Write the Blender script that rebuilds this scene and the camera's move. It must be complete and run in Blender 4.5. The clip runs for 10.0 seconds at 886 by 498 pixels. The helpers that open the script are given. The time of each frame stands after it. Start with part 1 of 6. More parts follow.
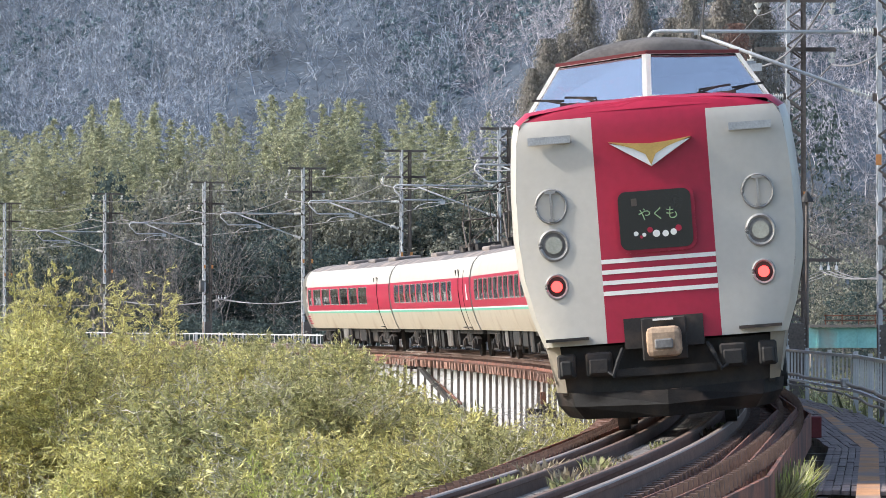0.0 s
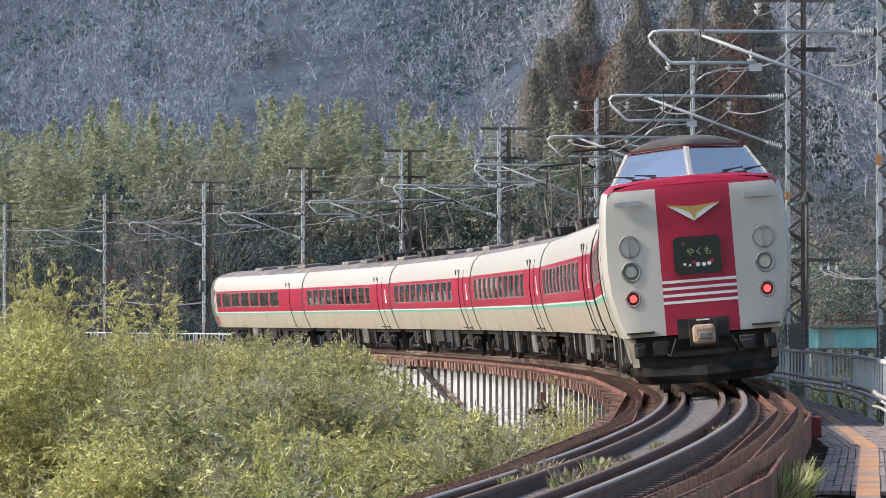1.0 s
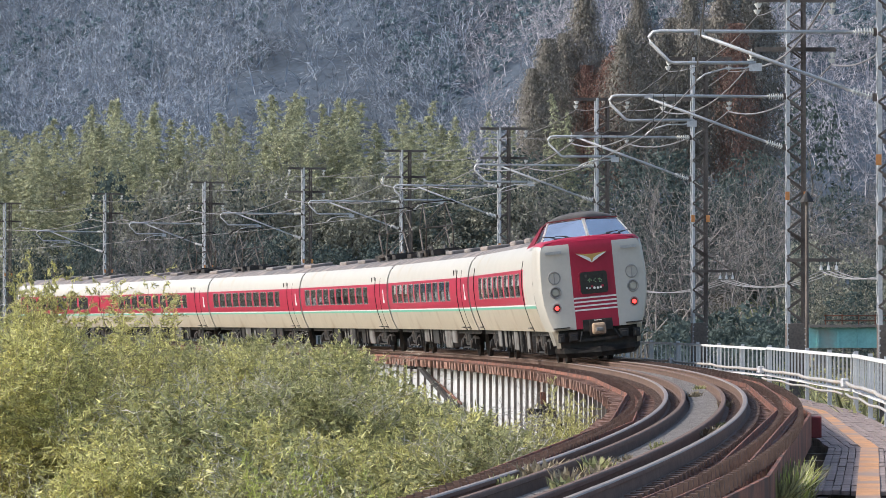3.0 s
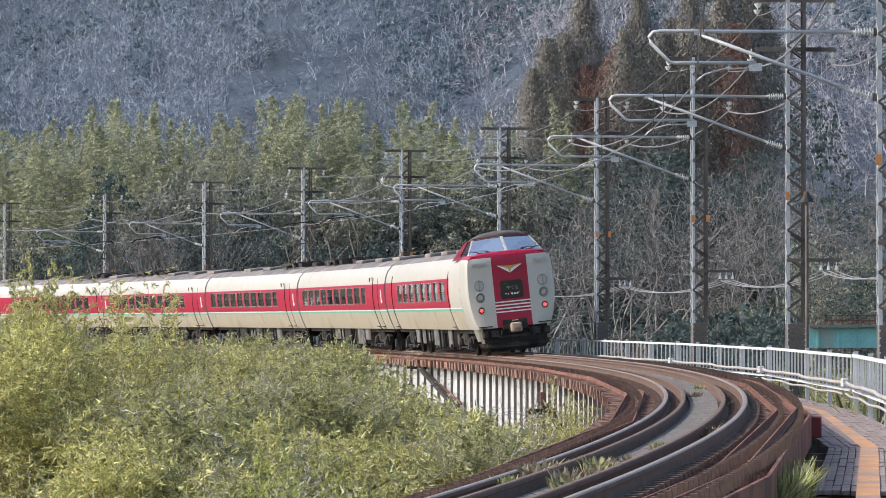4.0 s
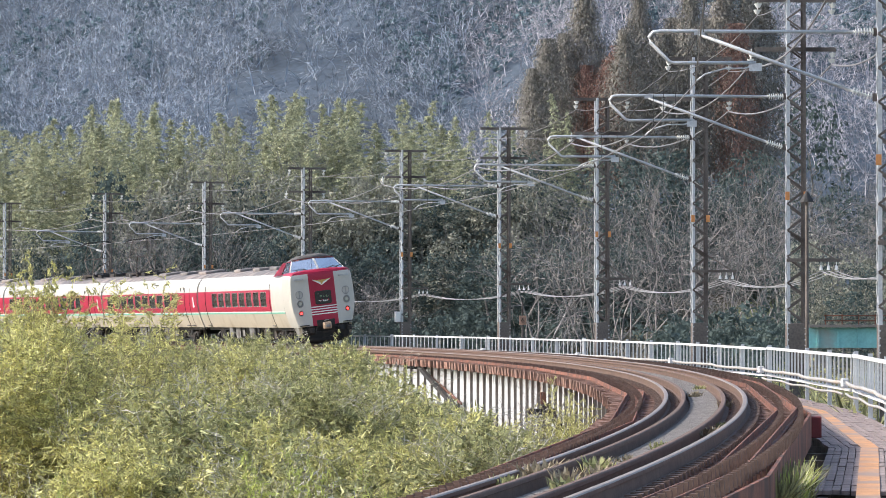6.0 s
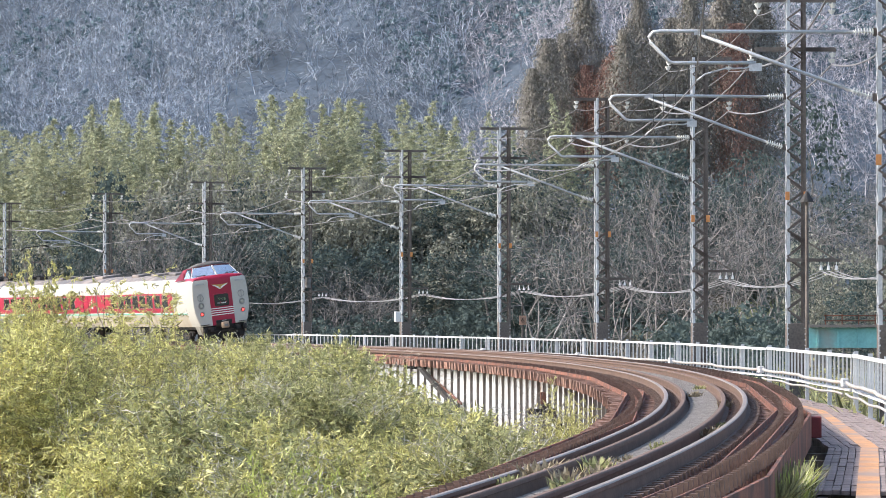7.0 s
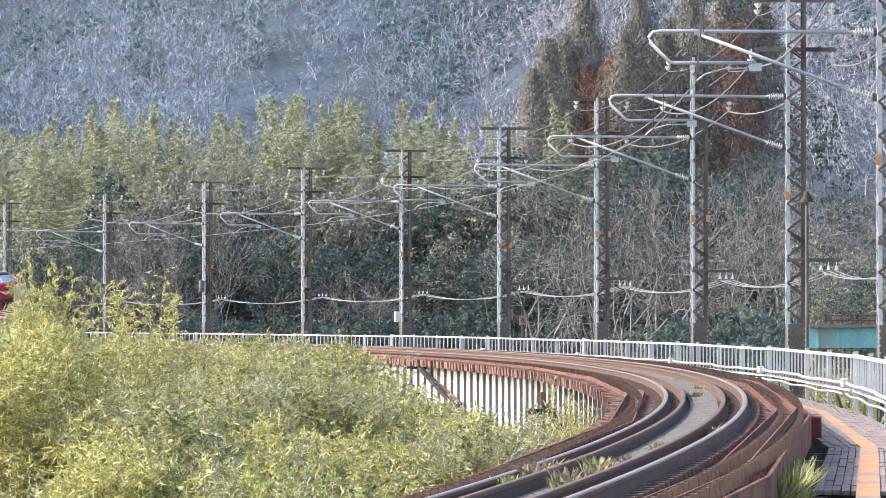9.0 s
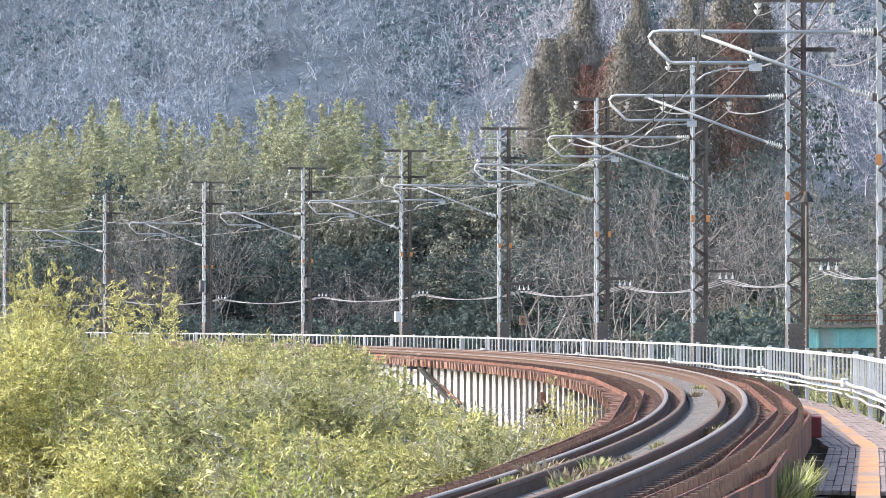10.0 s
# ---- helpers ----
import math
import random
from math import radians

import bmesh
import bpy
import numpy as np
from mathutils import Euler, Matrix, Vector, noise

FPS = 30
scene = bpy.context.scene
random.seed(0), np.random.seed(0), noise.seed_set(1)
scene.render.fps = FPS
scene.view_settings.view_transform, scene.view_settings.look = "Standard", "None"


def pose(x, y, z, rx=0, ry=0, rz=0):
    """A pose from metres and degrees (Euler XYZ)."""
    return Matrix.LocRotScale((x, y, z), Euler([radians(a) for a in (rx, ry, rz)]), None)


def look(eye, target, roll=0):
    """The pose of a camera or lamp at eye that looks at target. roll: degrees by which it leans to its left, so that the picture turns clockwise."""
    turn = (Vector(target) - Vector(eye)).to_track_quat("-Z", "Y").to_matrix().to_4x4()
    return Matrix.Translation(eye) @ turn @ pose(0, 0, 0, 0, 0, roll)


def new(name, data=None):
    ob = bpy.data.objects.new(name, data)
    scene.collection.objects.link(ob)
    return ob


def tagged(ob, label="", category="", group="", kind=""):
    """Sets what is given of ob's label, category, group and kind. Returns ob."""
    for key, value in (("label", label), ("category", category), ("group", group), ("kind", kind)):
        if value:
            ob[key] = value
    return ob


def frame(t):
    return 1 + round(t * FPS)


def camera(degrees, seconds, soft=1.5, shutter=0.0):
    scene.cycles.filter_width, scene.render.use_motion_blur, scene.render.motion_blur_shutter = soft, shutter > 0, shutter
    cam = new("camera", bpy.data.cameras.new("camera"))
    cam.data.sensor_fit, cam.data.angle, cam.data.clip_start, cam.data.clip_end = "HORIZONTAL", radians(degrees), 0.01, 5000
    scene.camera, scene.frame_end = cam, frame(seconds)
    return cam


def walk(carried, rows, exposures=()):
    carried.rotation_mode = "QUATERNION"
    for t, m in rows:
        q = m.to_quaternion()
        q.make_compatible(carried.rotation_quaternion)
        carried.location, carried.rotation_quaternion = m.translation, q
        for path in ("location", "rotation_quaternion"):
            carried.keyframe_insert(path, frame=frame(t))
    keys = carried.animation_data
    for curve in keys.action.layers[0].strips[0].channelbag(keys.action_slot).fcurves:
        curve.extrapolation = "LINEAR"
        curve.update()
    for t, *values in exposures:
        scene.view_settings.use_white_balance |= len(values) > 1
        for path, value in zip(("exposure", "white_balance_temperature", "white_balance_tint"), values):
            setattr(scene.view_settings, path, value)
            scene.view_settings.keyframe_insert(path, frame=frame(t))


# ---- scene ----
# ---- camera ----
CAM_Z = 1.106
cam = camera(12.82, 10.0, soft=0.55, shutter=0.0)
CAM_POSE = pose(0, 0, CAM_Z, 91.034, 0, 0)
walk(cam, [(0.0, CAM_POSE), (10.0, CAM_POSE)], exposures=[(0.0, 1.08), (0.5, 0.84), (1.0, 0.74), (4.5, 0.74), (5.5, 0.92), (7.5, 1.28), (10.0, 1.44)])

# ---- light: hazy afternoon sun square from the left ----
SUN_AZ, SUN_EL = radians(-92), radians(36)     # azimuth clockwise from +Y
world = bpy.data.worlds.new("world")
scene.world = world
world.use_nodes = True
wn = world.node_tree.nodes
sky = wn.new("ShaderNodeTexSky")
sky.sky_type = "NISHITA"
sky.sun_disc = False
sky.sun_elevation, sky.sun_rotation = SUN_EL, SUN_AZ
sky.dust_density, sky.air_density, sky.ozone_density = 2.0, 1.0, 0.7
world.node_tree.links.new(sky.outputs[0], wn["Background"].inputs[0])
wn["Background"].inputs[1].default_value = 0.14
sun = new("sun", bpy.data.lights.new("sun", "SUN"))
sun.data.energy, sun.data.angle, sun.data.color = 2.65, radians(3), (1.0, 0.95, 0.89)
sd = Vector((math.sin(SUN_AZ) * math.cos(SUN_EL), math.cos(SUN_AZ) * math.cos(SUN_EL), math.sin(SUN_EL)))
sun.matrix_world = look(sd * 50, (0, 0, 0))


# ---- materials ----
def mat(name, color, rough=0.6, metal=0.0, scale=8.0, vary=0.25, fine=60.0, bump=0.15, dirt=None, dirt_at=0.55, spec=0.5, rand=0.0, island=0.0, trans=0.0, coat=0.0):
    """Procedural surface: a colour varied at two scales, stains of a second colour, fine relief."""
    m = bpy.data.materials.new(name)
    m.use_nodes = True
    nt = m.node_tree
    n, l = nt.nodes, nt.links
    b = n["Principled BSDF"]
    b.inputs["Roughness"].default_value, b.inputs["Metallic"].default_value = rough, metal
    b.inputs["Specular IOR Level"].default_value = spec
    b.inputs["Coat Weight"].default_value = coat
    tc = n.new("ShaderNodeTexCoord")
    big, small = n.new("ShaderNodeTexNoise"), n.new("ShaderNodeTexNoise")
    big.inputs["Scale"].default_value, small.inputs["Scale"].default_value = scale, fine
    big.inputs["Detail"].default_value = small.inputs["Detail"].default_value = 5
    for q in (big, small):
        l.new(tc.outputs["Object"], q.inputs["Vector"])
    add = n.new("ShaderNodeMath")
    add.operation = "ADD"
    l.new(big.outputs[0], add.inputs[0])
    l.new(small.outputs[0], add.inputs[1])
    mr = n.new("ShaderNodeMapRange")
    mr.inputs[1].default_value, mr.inputs[2].default_value = 0.7, 1.3
    mr.inputs[3].default_value, mr.inputs[4].default_value = 1 - vary, 1 + vary
    l.new(add.outputs[0], mr.inputs[0])
    val = mr.outputs[0]
    for amount, out in ((rand, ("ShaderNodeObjectInfo", "Random")), (island, ("ShaderNodeNewGeometry", "Random Per Island"))):
        if amount:
            src = n.new(out[0])
            r2 = n.new("ShaderNodeMapRange")
            r2.inputs[3].default_value, r2.inputs[4].default_value = 1 - amount, 1 + amount
            l.new(src.outputs[out[1]], r2.inputs[0])
            mu = n.new("ShaderNodeMath")
            mu.operation = "MULTIPLY"
            l.new(val, mu.inputs[0])
            l.new(r2.outputs[0], mu.inputs[1])
            val = mu.outputs[0]
    vm = n.new("ShaderNodeVectorMath")
    vm.operation = "SCALE"
    vm.inputs[0].default_value = color
    l.new(val, vm.inputs["Scale"])
    col = vm.outputs[0]
    if dirt:
        st = n.new("ShaderNodeTexNoise")
        st.inputs["Scale"].default_value, st.inputs["Detail"].default_value = scale * 0.6, 7
        l.new(tc.outputs["Object"], st.inputs["Vector"])
        ramp = n.new("ShaderNodeMapRange")
        ramp.inputs[1].default_value, ramp.inputs[2].default_value = dirt_at - 0.08, dirt_at + 0.12
        l.new(st.outputs[0], ramp.inputs[0])
        mix = n.new("ShaderNodeMix")
        mix.data_type = "RGBA"
        l.new(ramp.outputs[0], mix.inputs[0])
        l.new(col, mix.inputs[6])
        mix.inputs[7].default_value = (*dirt, 1)
        col = mix.outputs[2]
    l.new(col, b.inputs["Base Color"])
    if bump:
        bp = n.new("ShaderNodeBump")
        bp.inputs["Strength"].default_value, bp.inputs["Distance"].default_value = bump, 0.01
        l.new(small.outputs[0], bp.inputs["Height"])
        l.new(bp.outputs[0], b.inputs["Normal"])
    if trans:
        tr = n.new("ShaderNodeBsdfTranslucent")
        l.new(col, tr.inputs[0])
        ms = n.new("ShaderNodeMixShader")
        ms.inputs[0].default_value = trans
        l.new(b.outputs[0], ms.inputs[1])
        l.new(tr.outputs[0], ms.inputs[2])
        l.new(ms.outputs[0], n["Material Output"].inputs[0])
    return m


def glass_mat(name, tint, rough=0.03, ior=1.5):
    m = bpy.data.materials.new(name)
    m.use_nodes = True
    b = m.node_tree.nodes["Principled BSDF"]
    b.inputs["Base Color"].default_value = (*tint, 1)
    b.inputs["Roughness"].default_value, b.inputs["IOR"].default_value = rough, ior
    b.inputs["Transmission Weight"].default_value = 1.0
    return m


def glow_mat(name, color, strength):
    m = bpy.data.materials.new(name)
    m.use_nodes = True
    b = m.node_tree.nodes["Principled BSDF"]
    b.inputs["Base Color"].default_value = (*color, 1)
    b.inputs["Emission Color"].default_value = (*color, 1)
    b.inputs["Emission Strength"].default_value = strength
    return m


CREAM = mat("cream_paint", (0.485, 0.463, 0.42), 0.38, scale=1.2, vary=0.05, fine=14, bump=0.03, dirt=(0.45, 0.37, 0.26), dirt_at=0.68, coat=0.15)
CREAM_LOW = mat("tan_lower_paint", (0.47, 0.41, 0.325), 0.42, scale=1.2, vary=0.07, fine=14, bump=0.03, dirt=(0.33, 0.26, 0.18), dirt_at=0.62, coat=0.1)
WHITE_P = mat("white_paint", (0.74, 0.73, 0.70), 0.4, scale=1.5, vary=0.05, fine=20, bump=0.03, coat=0.15)
RED = mat("crimson_paint", (0.34, 0.012, 0.042), 0.42, scale=1.2, vary=0.09, fine=14, bump=0.03, coat=0.08, spec=0.35)
GREEN = mat("teal_paint", (0.12, 0.42, 0.32), 0.4, scale=2, vary=0.08, bump=0.02)
ROOF = mat("roof_grey", (0.13, 0.12, 0.12), 0.8, scale=1.5, vary=0.3, fine=12, bump=0.1, dirt=(0.26, 0.22, 0.2), dirt_at=0.5)
UNDER = mat("underframe_black", (0.016, 0.015, 0.0145), 0.7, scale=4, vary=0.4, fine=40, bump=0.2, dirt=(0.07, 0.05, 0.04), dirt_at=0.58)
BOXGREY = mat("equipment_grey", (0.17, 0.165, 0.16), 0.6, scale=3, vary=0.3, fine=30, dirt=(0.07, 0.055, 0.045), dirt_at=0.52)
RUBBER = mat("rubber", (0.02, 0.02, 0.02), 0.8, vary=0.2)
STEEL = mat("bare_steel", (0.42, 0.42, 0.43), 0.4, 0.8, vary=0.2)
GLASS = glass_mat("tinted_glass", (0.42, 0.50, 0.50))
CABGLASS = glass_mat("cab_glass", (0.58, 0.80, 0.80), 0.03, 1.48)
RUST = mat("rusty_iron", (0.21, 0.085, 0.055), 0.85, scale=3, vary=0.35, fine=30, bump=0.3, dirt=(0.09, 0.05, 0.04), dirt_at=0.52, rand=0.2)
RAILSIDE = mat("rail_web", (0.13, 0.08, 0.06), 0.8, 0.0, scale=3, vary=0.3, fine=30, bump=0.2)
RAILTOP = mat("rail_head", (0.24, 0.19, 0.165), 0.5, 0.15, scale=3, vary=0.2, fine=40, bump=0.05)
SLEEPER = mat("sleeper_timber", (0.25, 0.135, 0.10), 0.9, scale=2.5, vary=0.35, fine=25, bump=0.4, dirt=(0.11, 0.075, 0.06), dirt_at=0.55, rand=0.3)
OLDWOOD = mat("grey_timber", (0.255, 0.20, 0.187), 0.9, scale=2.5, vary=0.3, fine=25, bump=0.4, rand=0.13)
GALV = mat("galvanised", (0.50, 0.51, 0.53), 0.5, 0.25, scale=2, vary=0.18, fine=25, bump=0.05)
FENCE_W = mat("fence_white", (0.62, 0.62, 0.62), 0.5, scale=2, vary=0.12, fine=25, bump=0.05, dirt=(0.4, 0.36, 0.32), dirt_at=0.66)
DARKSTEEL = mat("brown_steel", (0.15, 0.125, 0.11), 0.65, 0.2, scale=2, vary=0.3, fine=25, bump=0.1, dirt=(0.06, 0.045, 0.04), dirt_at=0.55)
CERAMIC = mat("white_porcelain", (0.78, 0.77, 0.74), 0.2, vary=0.05, bump=0)
WIRE = mat("copper_wire", (0.30, 0.29, 0.30), 0.5, 0.5, vary=0.2, bump=0)
CABLE = mat("grey_cable", (0.24, 0.24, 0.25), 0.7, 0.0, vary=0.2, bump=0)
WIREDARK = mat("dark_wire", (0.06, 0.055, 0.055), 0.6, 0.3, vary=0.2, bump=0)
BAND = mat("orange_reflector", (0.60, 0.25, 0.08), 0.6, scale=6, vary=0.2, fine=30, bump=0.05)
ORANGE = mat("orange_paint", (0.52, 0.265, 0.125), 0.85, scale=2, vary=0.25, fine=14, dirt=(0.32, 0.23, 0.19), dirt_at=0.50)
BALLAST = mat("grit", (0.20, 0.18, 0.165), 0.95, scale=5, vary=0.35, fine=50, bump=0.6)
GIRDER = mat("girder_silver", (0.50, 0.51, 0.52), 0.6, 0.1, scale=1.2, vary=0.2, fine=14, bump=0.1, dirt=(0.24, 0.13, 0.08), dirt_at=0.66)
SOIL = mat("soil", (0.10, 0.085, 0.06), 0.95, scale=0.2, vary=0.4, fine=4, bump=0.5, dirt=(0.07, 0.08, 0.035), dirt_at=0.5)
TEAL = mat("teal_steel", (0.22, 0.50, 0.50), 0.6, scale=1.0, vary=0.15, fine=10, dirt=(0.30, 0.33, 0.30), dirt_at=0.6)
LEAF_Y = mat("willow_leaf_yellow", (0.51, 0.485, 0.20), 0.6, scale=1.0, vary=0.25, bump=0, island=0.6, trans=0.3)
LEAF_G = mat("willow_leaf_green", (0.33, 0.33, 0.155), 0.6, scale=1.0, vary=0.25, bump=0, island=0.6, trans=0.3)
TWIG = mat("dry_twig", (0.25, 0.21, 0.15), 0.9, scale=3, vary=0.3, bump=0, island=0.3)
PALETWIG = mat("bleached_twig", (0.42, 0.40, 0.35), 0.9, scale=3, vary=0.25, bump=0, island=0.3)
BARK = mat("grey_bark", (0.20, 0.186, 0.18), 0.9, scale=2, vary=0.3, bump=0, island=0.45)
BAMBOO_T = mat("bamboo_leaf_top", (0.39, 0.40, 0.27), 0.85, scale=0.3, vary=0.25, bump=0, island=0.5, trans=0.35, spec=0.2)
EVERG = mat("evergreen_leaf", (0.085, 0.112, 0.105), 0.9, scale=0.3, vary=0.3, bump=0, island=0.35, trans=0.3, spec=0.15)
MIXLEAF = mat("drab_leaf", (0.26, 0.262, 0.215), 0.9, scale=0.3, vary=0.3, bump=0, island=0.4, trans=0.3, spec=0.15)
CEDAR_G = mat("cedar_needles", (0.21, 0.195, 0.17), 0.9, scale=0.3, vary=0.3, bump=0, island=0.4, trans=0.1)
CEDAR_R = mat("cedar_rust", (0.23, 0.135, 0.11), 0.9, scale=0.3, vary=0.3, bump=0, island=0.25, trans=0.1)
# far twigs, evergreens and hill floor: distance haze put into their bluish base colour
FARTWIG_HAZE = mat("hazed_bare_wood", (0.275, 0.31, 0.365), 0.9, scale=0.05, vary=0.3, fine=0.5, bump=0, island=0.6)
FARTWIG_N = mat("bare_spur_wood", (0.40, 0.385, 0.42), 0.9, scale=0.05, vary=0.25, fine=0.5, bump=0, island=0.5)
FARGREEN_HAZE = mat("hazed_evergreen", (0.12, 0.17, 0.19), 0.95, scale=0.05, vary=0.3, fine=0.5, bump=0, island=0.2, spec=0.1)
HILLSOIL_HAZE = mat("hazed_hill_floor", (0.045, 0.062, 0.085), 0.95, scale=0.05, vary=0.6, fine=1.1, bump=0.6)
DISPLAY = mat("display_black", (0.012, 0.013, 0.014), 0.25, vary=0.1, bump=0)
GOLD = mat("gold_metal", (0.55, 0.36, 0.12), 0.4, 0.6, vary=0.1, bump=0.02)
SILVER = mat("emblem_silver", (0.8, 0.8, 0.8), 0.35, 0.4, vary=0.06, bump=0.02)
TAN = mat("tan_cover", (0.38, 0.27, 0.185), 0.75, scale=6, vary=0.3, fine=30, bump=0.3, dirt=(0.16, 0.10, 0.07), dirt_at=0.55)
LAMP_RED = glow_mat("tail_lamp_red", (1.0, 0.045, 0.04), 2.2)
CABROOF = mat("cab_roof_grime", (0.075, 0.07, 0.07), 0.9, scale=2.2, vary=0.45, fine=22, bump=0.25, dirt=(0.15, 0.14, 0.135), dirt_at=0.55)
BEZEL = mat("lamp_bezel", (0.30, 0.295, 0.285), 0.45, 0.3, scale=6, vary=0.2, bump=0.05)
DARKRED = mat("dull_red_trim", (0.16, 0.022, 0.025), 0.6, vary=0.2, bump=0.05)
LENS = mat("lamp_lens", (0.42, 0.43, 0.42), 0.15, 0.6, vary=0.15, bump=0.05)
CHROME = mat("chrome_ring", (0.6, 0.6, 0.6), 0.25, 0.8, vary=0.1, bump=0)
PALEGREEN = mat("pale_green_letter", (0.24, 0.36, 0.19), 0.6, vary=0.1, bump=0)
LEAF_F = mat("fresh_leaf", (0.40, 0.44, 0.13), 0.5, scale=1.0, vary=0.2, bump=0, island=0.3, trans=0.45)
TWIGGRASS = mat("dry_grass", (0.30, 0.25, 0.17), 0.9, scale=3, vary=0.3, bump=0, island=0.3, trans=0.2)
WOODBOARD = mat("brown_board", (0.33, 0.20, 0.14), 0.7, vary=0.2)
# darker copy of the girder silver, with the stiffeners' shade in its colour
GIRDER_SHADE = mat("girder_shaded", (0.16, 0.155, 0.15), 0.75, 0.1, scale=1.2, vary=0.3, fine=14, bump=0.1, dirt=(0.13, 0.09, 0.07), dirt_at=0.52)
SEATC = mat("seat_cloth", (0.20, 0.19, 0.22), 0.9, vary=0.2, bump=0.1)
INNER = mat("car_lining", (0.30, 0.29, 0.27), 0.8, vary=0.1, bump=0)


# ---- mesh helpers ----
def box(bm, c, size, rot=None):
    """A bevel-free box at centre c in bm."""
    x, y, z = (q / 2 for q in size)
    vs = [Vector(p) for p in ((-x, -y, -z), (x, -y, -z), (x, y, -z), (-x, y, -z), (-x, -y, z), (x, -y, z), (x, y, z), (-x, y, z))]
    if rot is not None:
        vs = [rot @ v for v in vs]
    vs = [bm.verts.new(v + Vector(c)) for v in vs]
    for f in ((0, 3, 2, 1), (4, 5, 6, 7), (0, 1, 5, 4), (1, 2, 6, 5), (2, 3, 7, 6), (3, 0, 4, 7)):
        bm.faces.new([vs[i] for i in f])


def bar(bm, a, b, w, h=None):
    """A square bar from a to b."""
    a, b = Vector(a), Vector(b)
    h = h or w
    q = (b - a).to_track_quat("Y", "Z").to_matrix()
    box(bm, (a + b) / 2, (w, (b - a).length, h), q)


def tube(bm, pts, r, n=6, closed=True):
    """A round tube along points; r a number or one per point."""
    pts = [Vector(p) for p in pts]
    rings = []
    for i, p in enumerate(pts):
        d = (pts[min(i + 1, len(pts) - 1)] - pts[max(i - 1, 0)]).normalized()
        side = d.cross(Vector((0, 0, 1)))
        if side.length < 1e-3:
            side = Vector((1, 0, 0))
        side.normalize()
        up = side.cross(d)
        rr = r[i] if isinstance(r, (list, tuple)) else r
        rings.append([bm.verts.new(p + (side * math.cos(a) + up * math.sin(a)) * rr) for a in (2 * math.pi * k / n for k in range(n))])
    for a, b in zip(rings, rings[1:]):
        for k in range(n):
            bm.faces.new((a[k], a[(k + 1) % n], b[(k + 1) % n], b[k]))
    if closed:
        bm.faces.new(rings[0][::-1])
        bm.faces.new(rings[-1])


def disc(bm, c, axis, r, depth, n=20, r2=None):
    a = Vector(axis).normalized()
    tube(bm, [Vector(c) - a * depth / 2, Vector(c) + a * depth / 2], [r, r2 if r2 is not None else r], n)


def to_mesh(name, bm, material, smooth=False):
    bmesh.ops.recalc_face_normals(bm, faces=bm.faces)
    me = bpy.data.meshes.new(name)
    bm.to_mesh(me)
    bm.free()
    for m in material if isinstance(material, (list, tuple)) else [material]:
        me.materials.append(m)
    if smooth:
        me.polygons.foreach_set("use_smooth", [True] * len(me.polygons))
    return me


def part(name, bm, material, parent=None, label="", smooth=False):
    ob = new(name, to_mesh(name, bm, material, smooth))
    ob.parent = parent
    if label:
        tagged(ob, label)
    return ob


def shared(name, me, parent, m):
    ob = new(name, me)
    ob.parent = parent
    ob.matrix_basis = m
    return ob


def bevel(bm, w, seg=2):
    bmesh.ops.bevel(bm, geom=list(bm.edges), offset=w, segments=seg, affect="EDGES", profile=0.5)


def np_mesh(name, verts, faces, material, slots=None):
    """A mesh from arrays: verts (n, 3), faces (m, 3 or 4)."""
    me = bpy.data.meshes.new(name)
    k = faces.shape[1]
    me.vertices.add(len(verts))
    me.vertices.foreach_set("co", np.ascontiguousarray(verts, dtype=np.float32).ravel())
    me.loops.add(faces.size)
    me.loops.foreach_set("vertex_index", np.ascontiguousarray(faces, dtype=np.int32).ravel())
    me.polygons.add(len(faces))
    me.polygons.foreach_set("loop_start", np.arange(0, faces.size, k, dtype=np.int32))
    for m in material if isinstance(material, (list, tuple)) else [material]:
        me.materials.append(m)
    if slots is not None:
        me.polygons.foreach_set("material_index", slots.astype(np.int32))
    me.update(calc_edges=True)
    me.validate()
    return me


# ---- the line: one circular curve ----
R, CX, CY, A0 = 393.135, -388.537, 82.448, -0.11099


def along(s, d=0.0, z=0.0):
    """The place s metres along the line, d metres to its outer side."""
    a = A0 + s / R
    return Vector((CX + (R + d) * math.cos(a), CY + (R + d) * math.sin(a), z))


def heading(s):
    return A0 + s / R


def frame_at(s, d=0.0, z=0.0, roll=0.0):
    """Pose with Y along the line and X to its outer side."""
    return Matrix.Translation(along(s, d, z)) @ Matrix.Rotation(heading(s), 4, "Z") @ Matrix.Rotation(radians(roll), 4, "Y")


def cant(s):
    return -4.6


def sweep(bm, s0, s1, step, profile, closed=True, tilt=0.0):
    """Sweeps (d, z) points along the curve."""
    n = max(2, int(round((s1 - s0) / step)) + 1)
    rings = []
    for i in range(n):
        s = s0 + (s1 - s0) * i / (n - 1)
        m = frame_at(s, 0, 0, tilt)
        rings.append([bm.verts.new(m @ Vector((d, 0, z))) for d, z in profile])
    k = len(profile)
    for a, b in zip(rings, rings[1:]):
        for j in range(k if closed else k - 1):
            bm.faces.new((a[j], a[(j + 1) % k], b[(j + 1) % k], b[j]))
    if closed:
        bm.faces.new(rings[0])
        bm.faces.new(rings[-1][::-1])


# ---- track on the bridge ----
CANT = -4.6
track = tagged(new("railway_track"), "narrow-gauge railway track on timber bridge sleepers", "railway track", kind="structure")

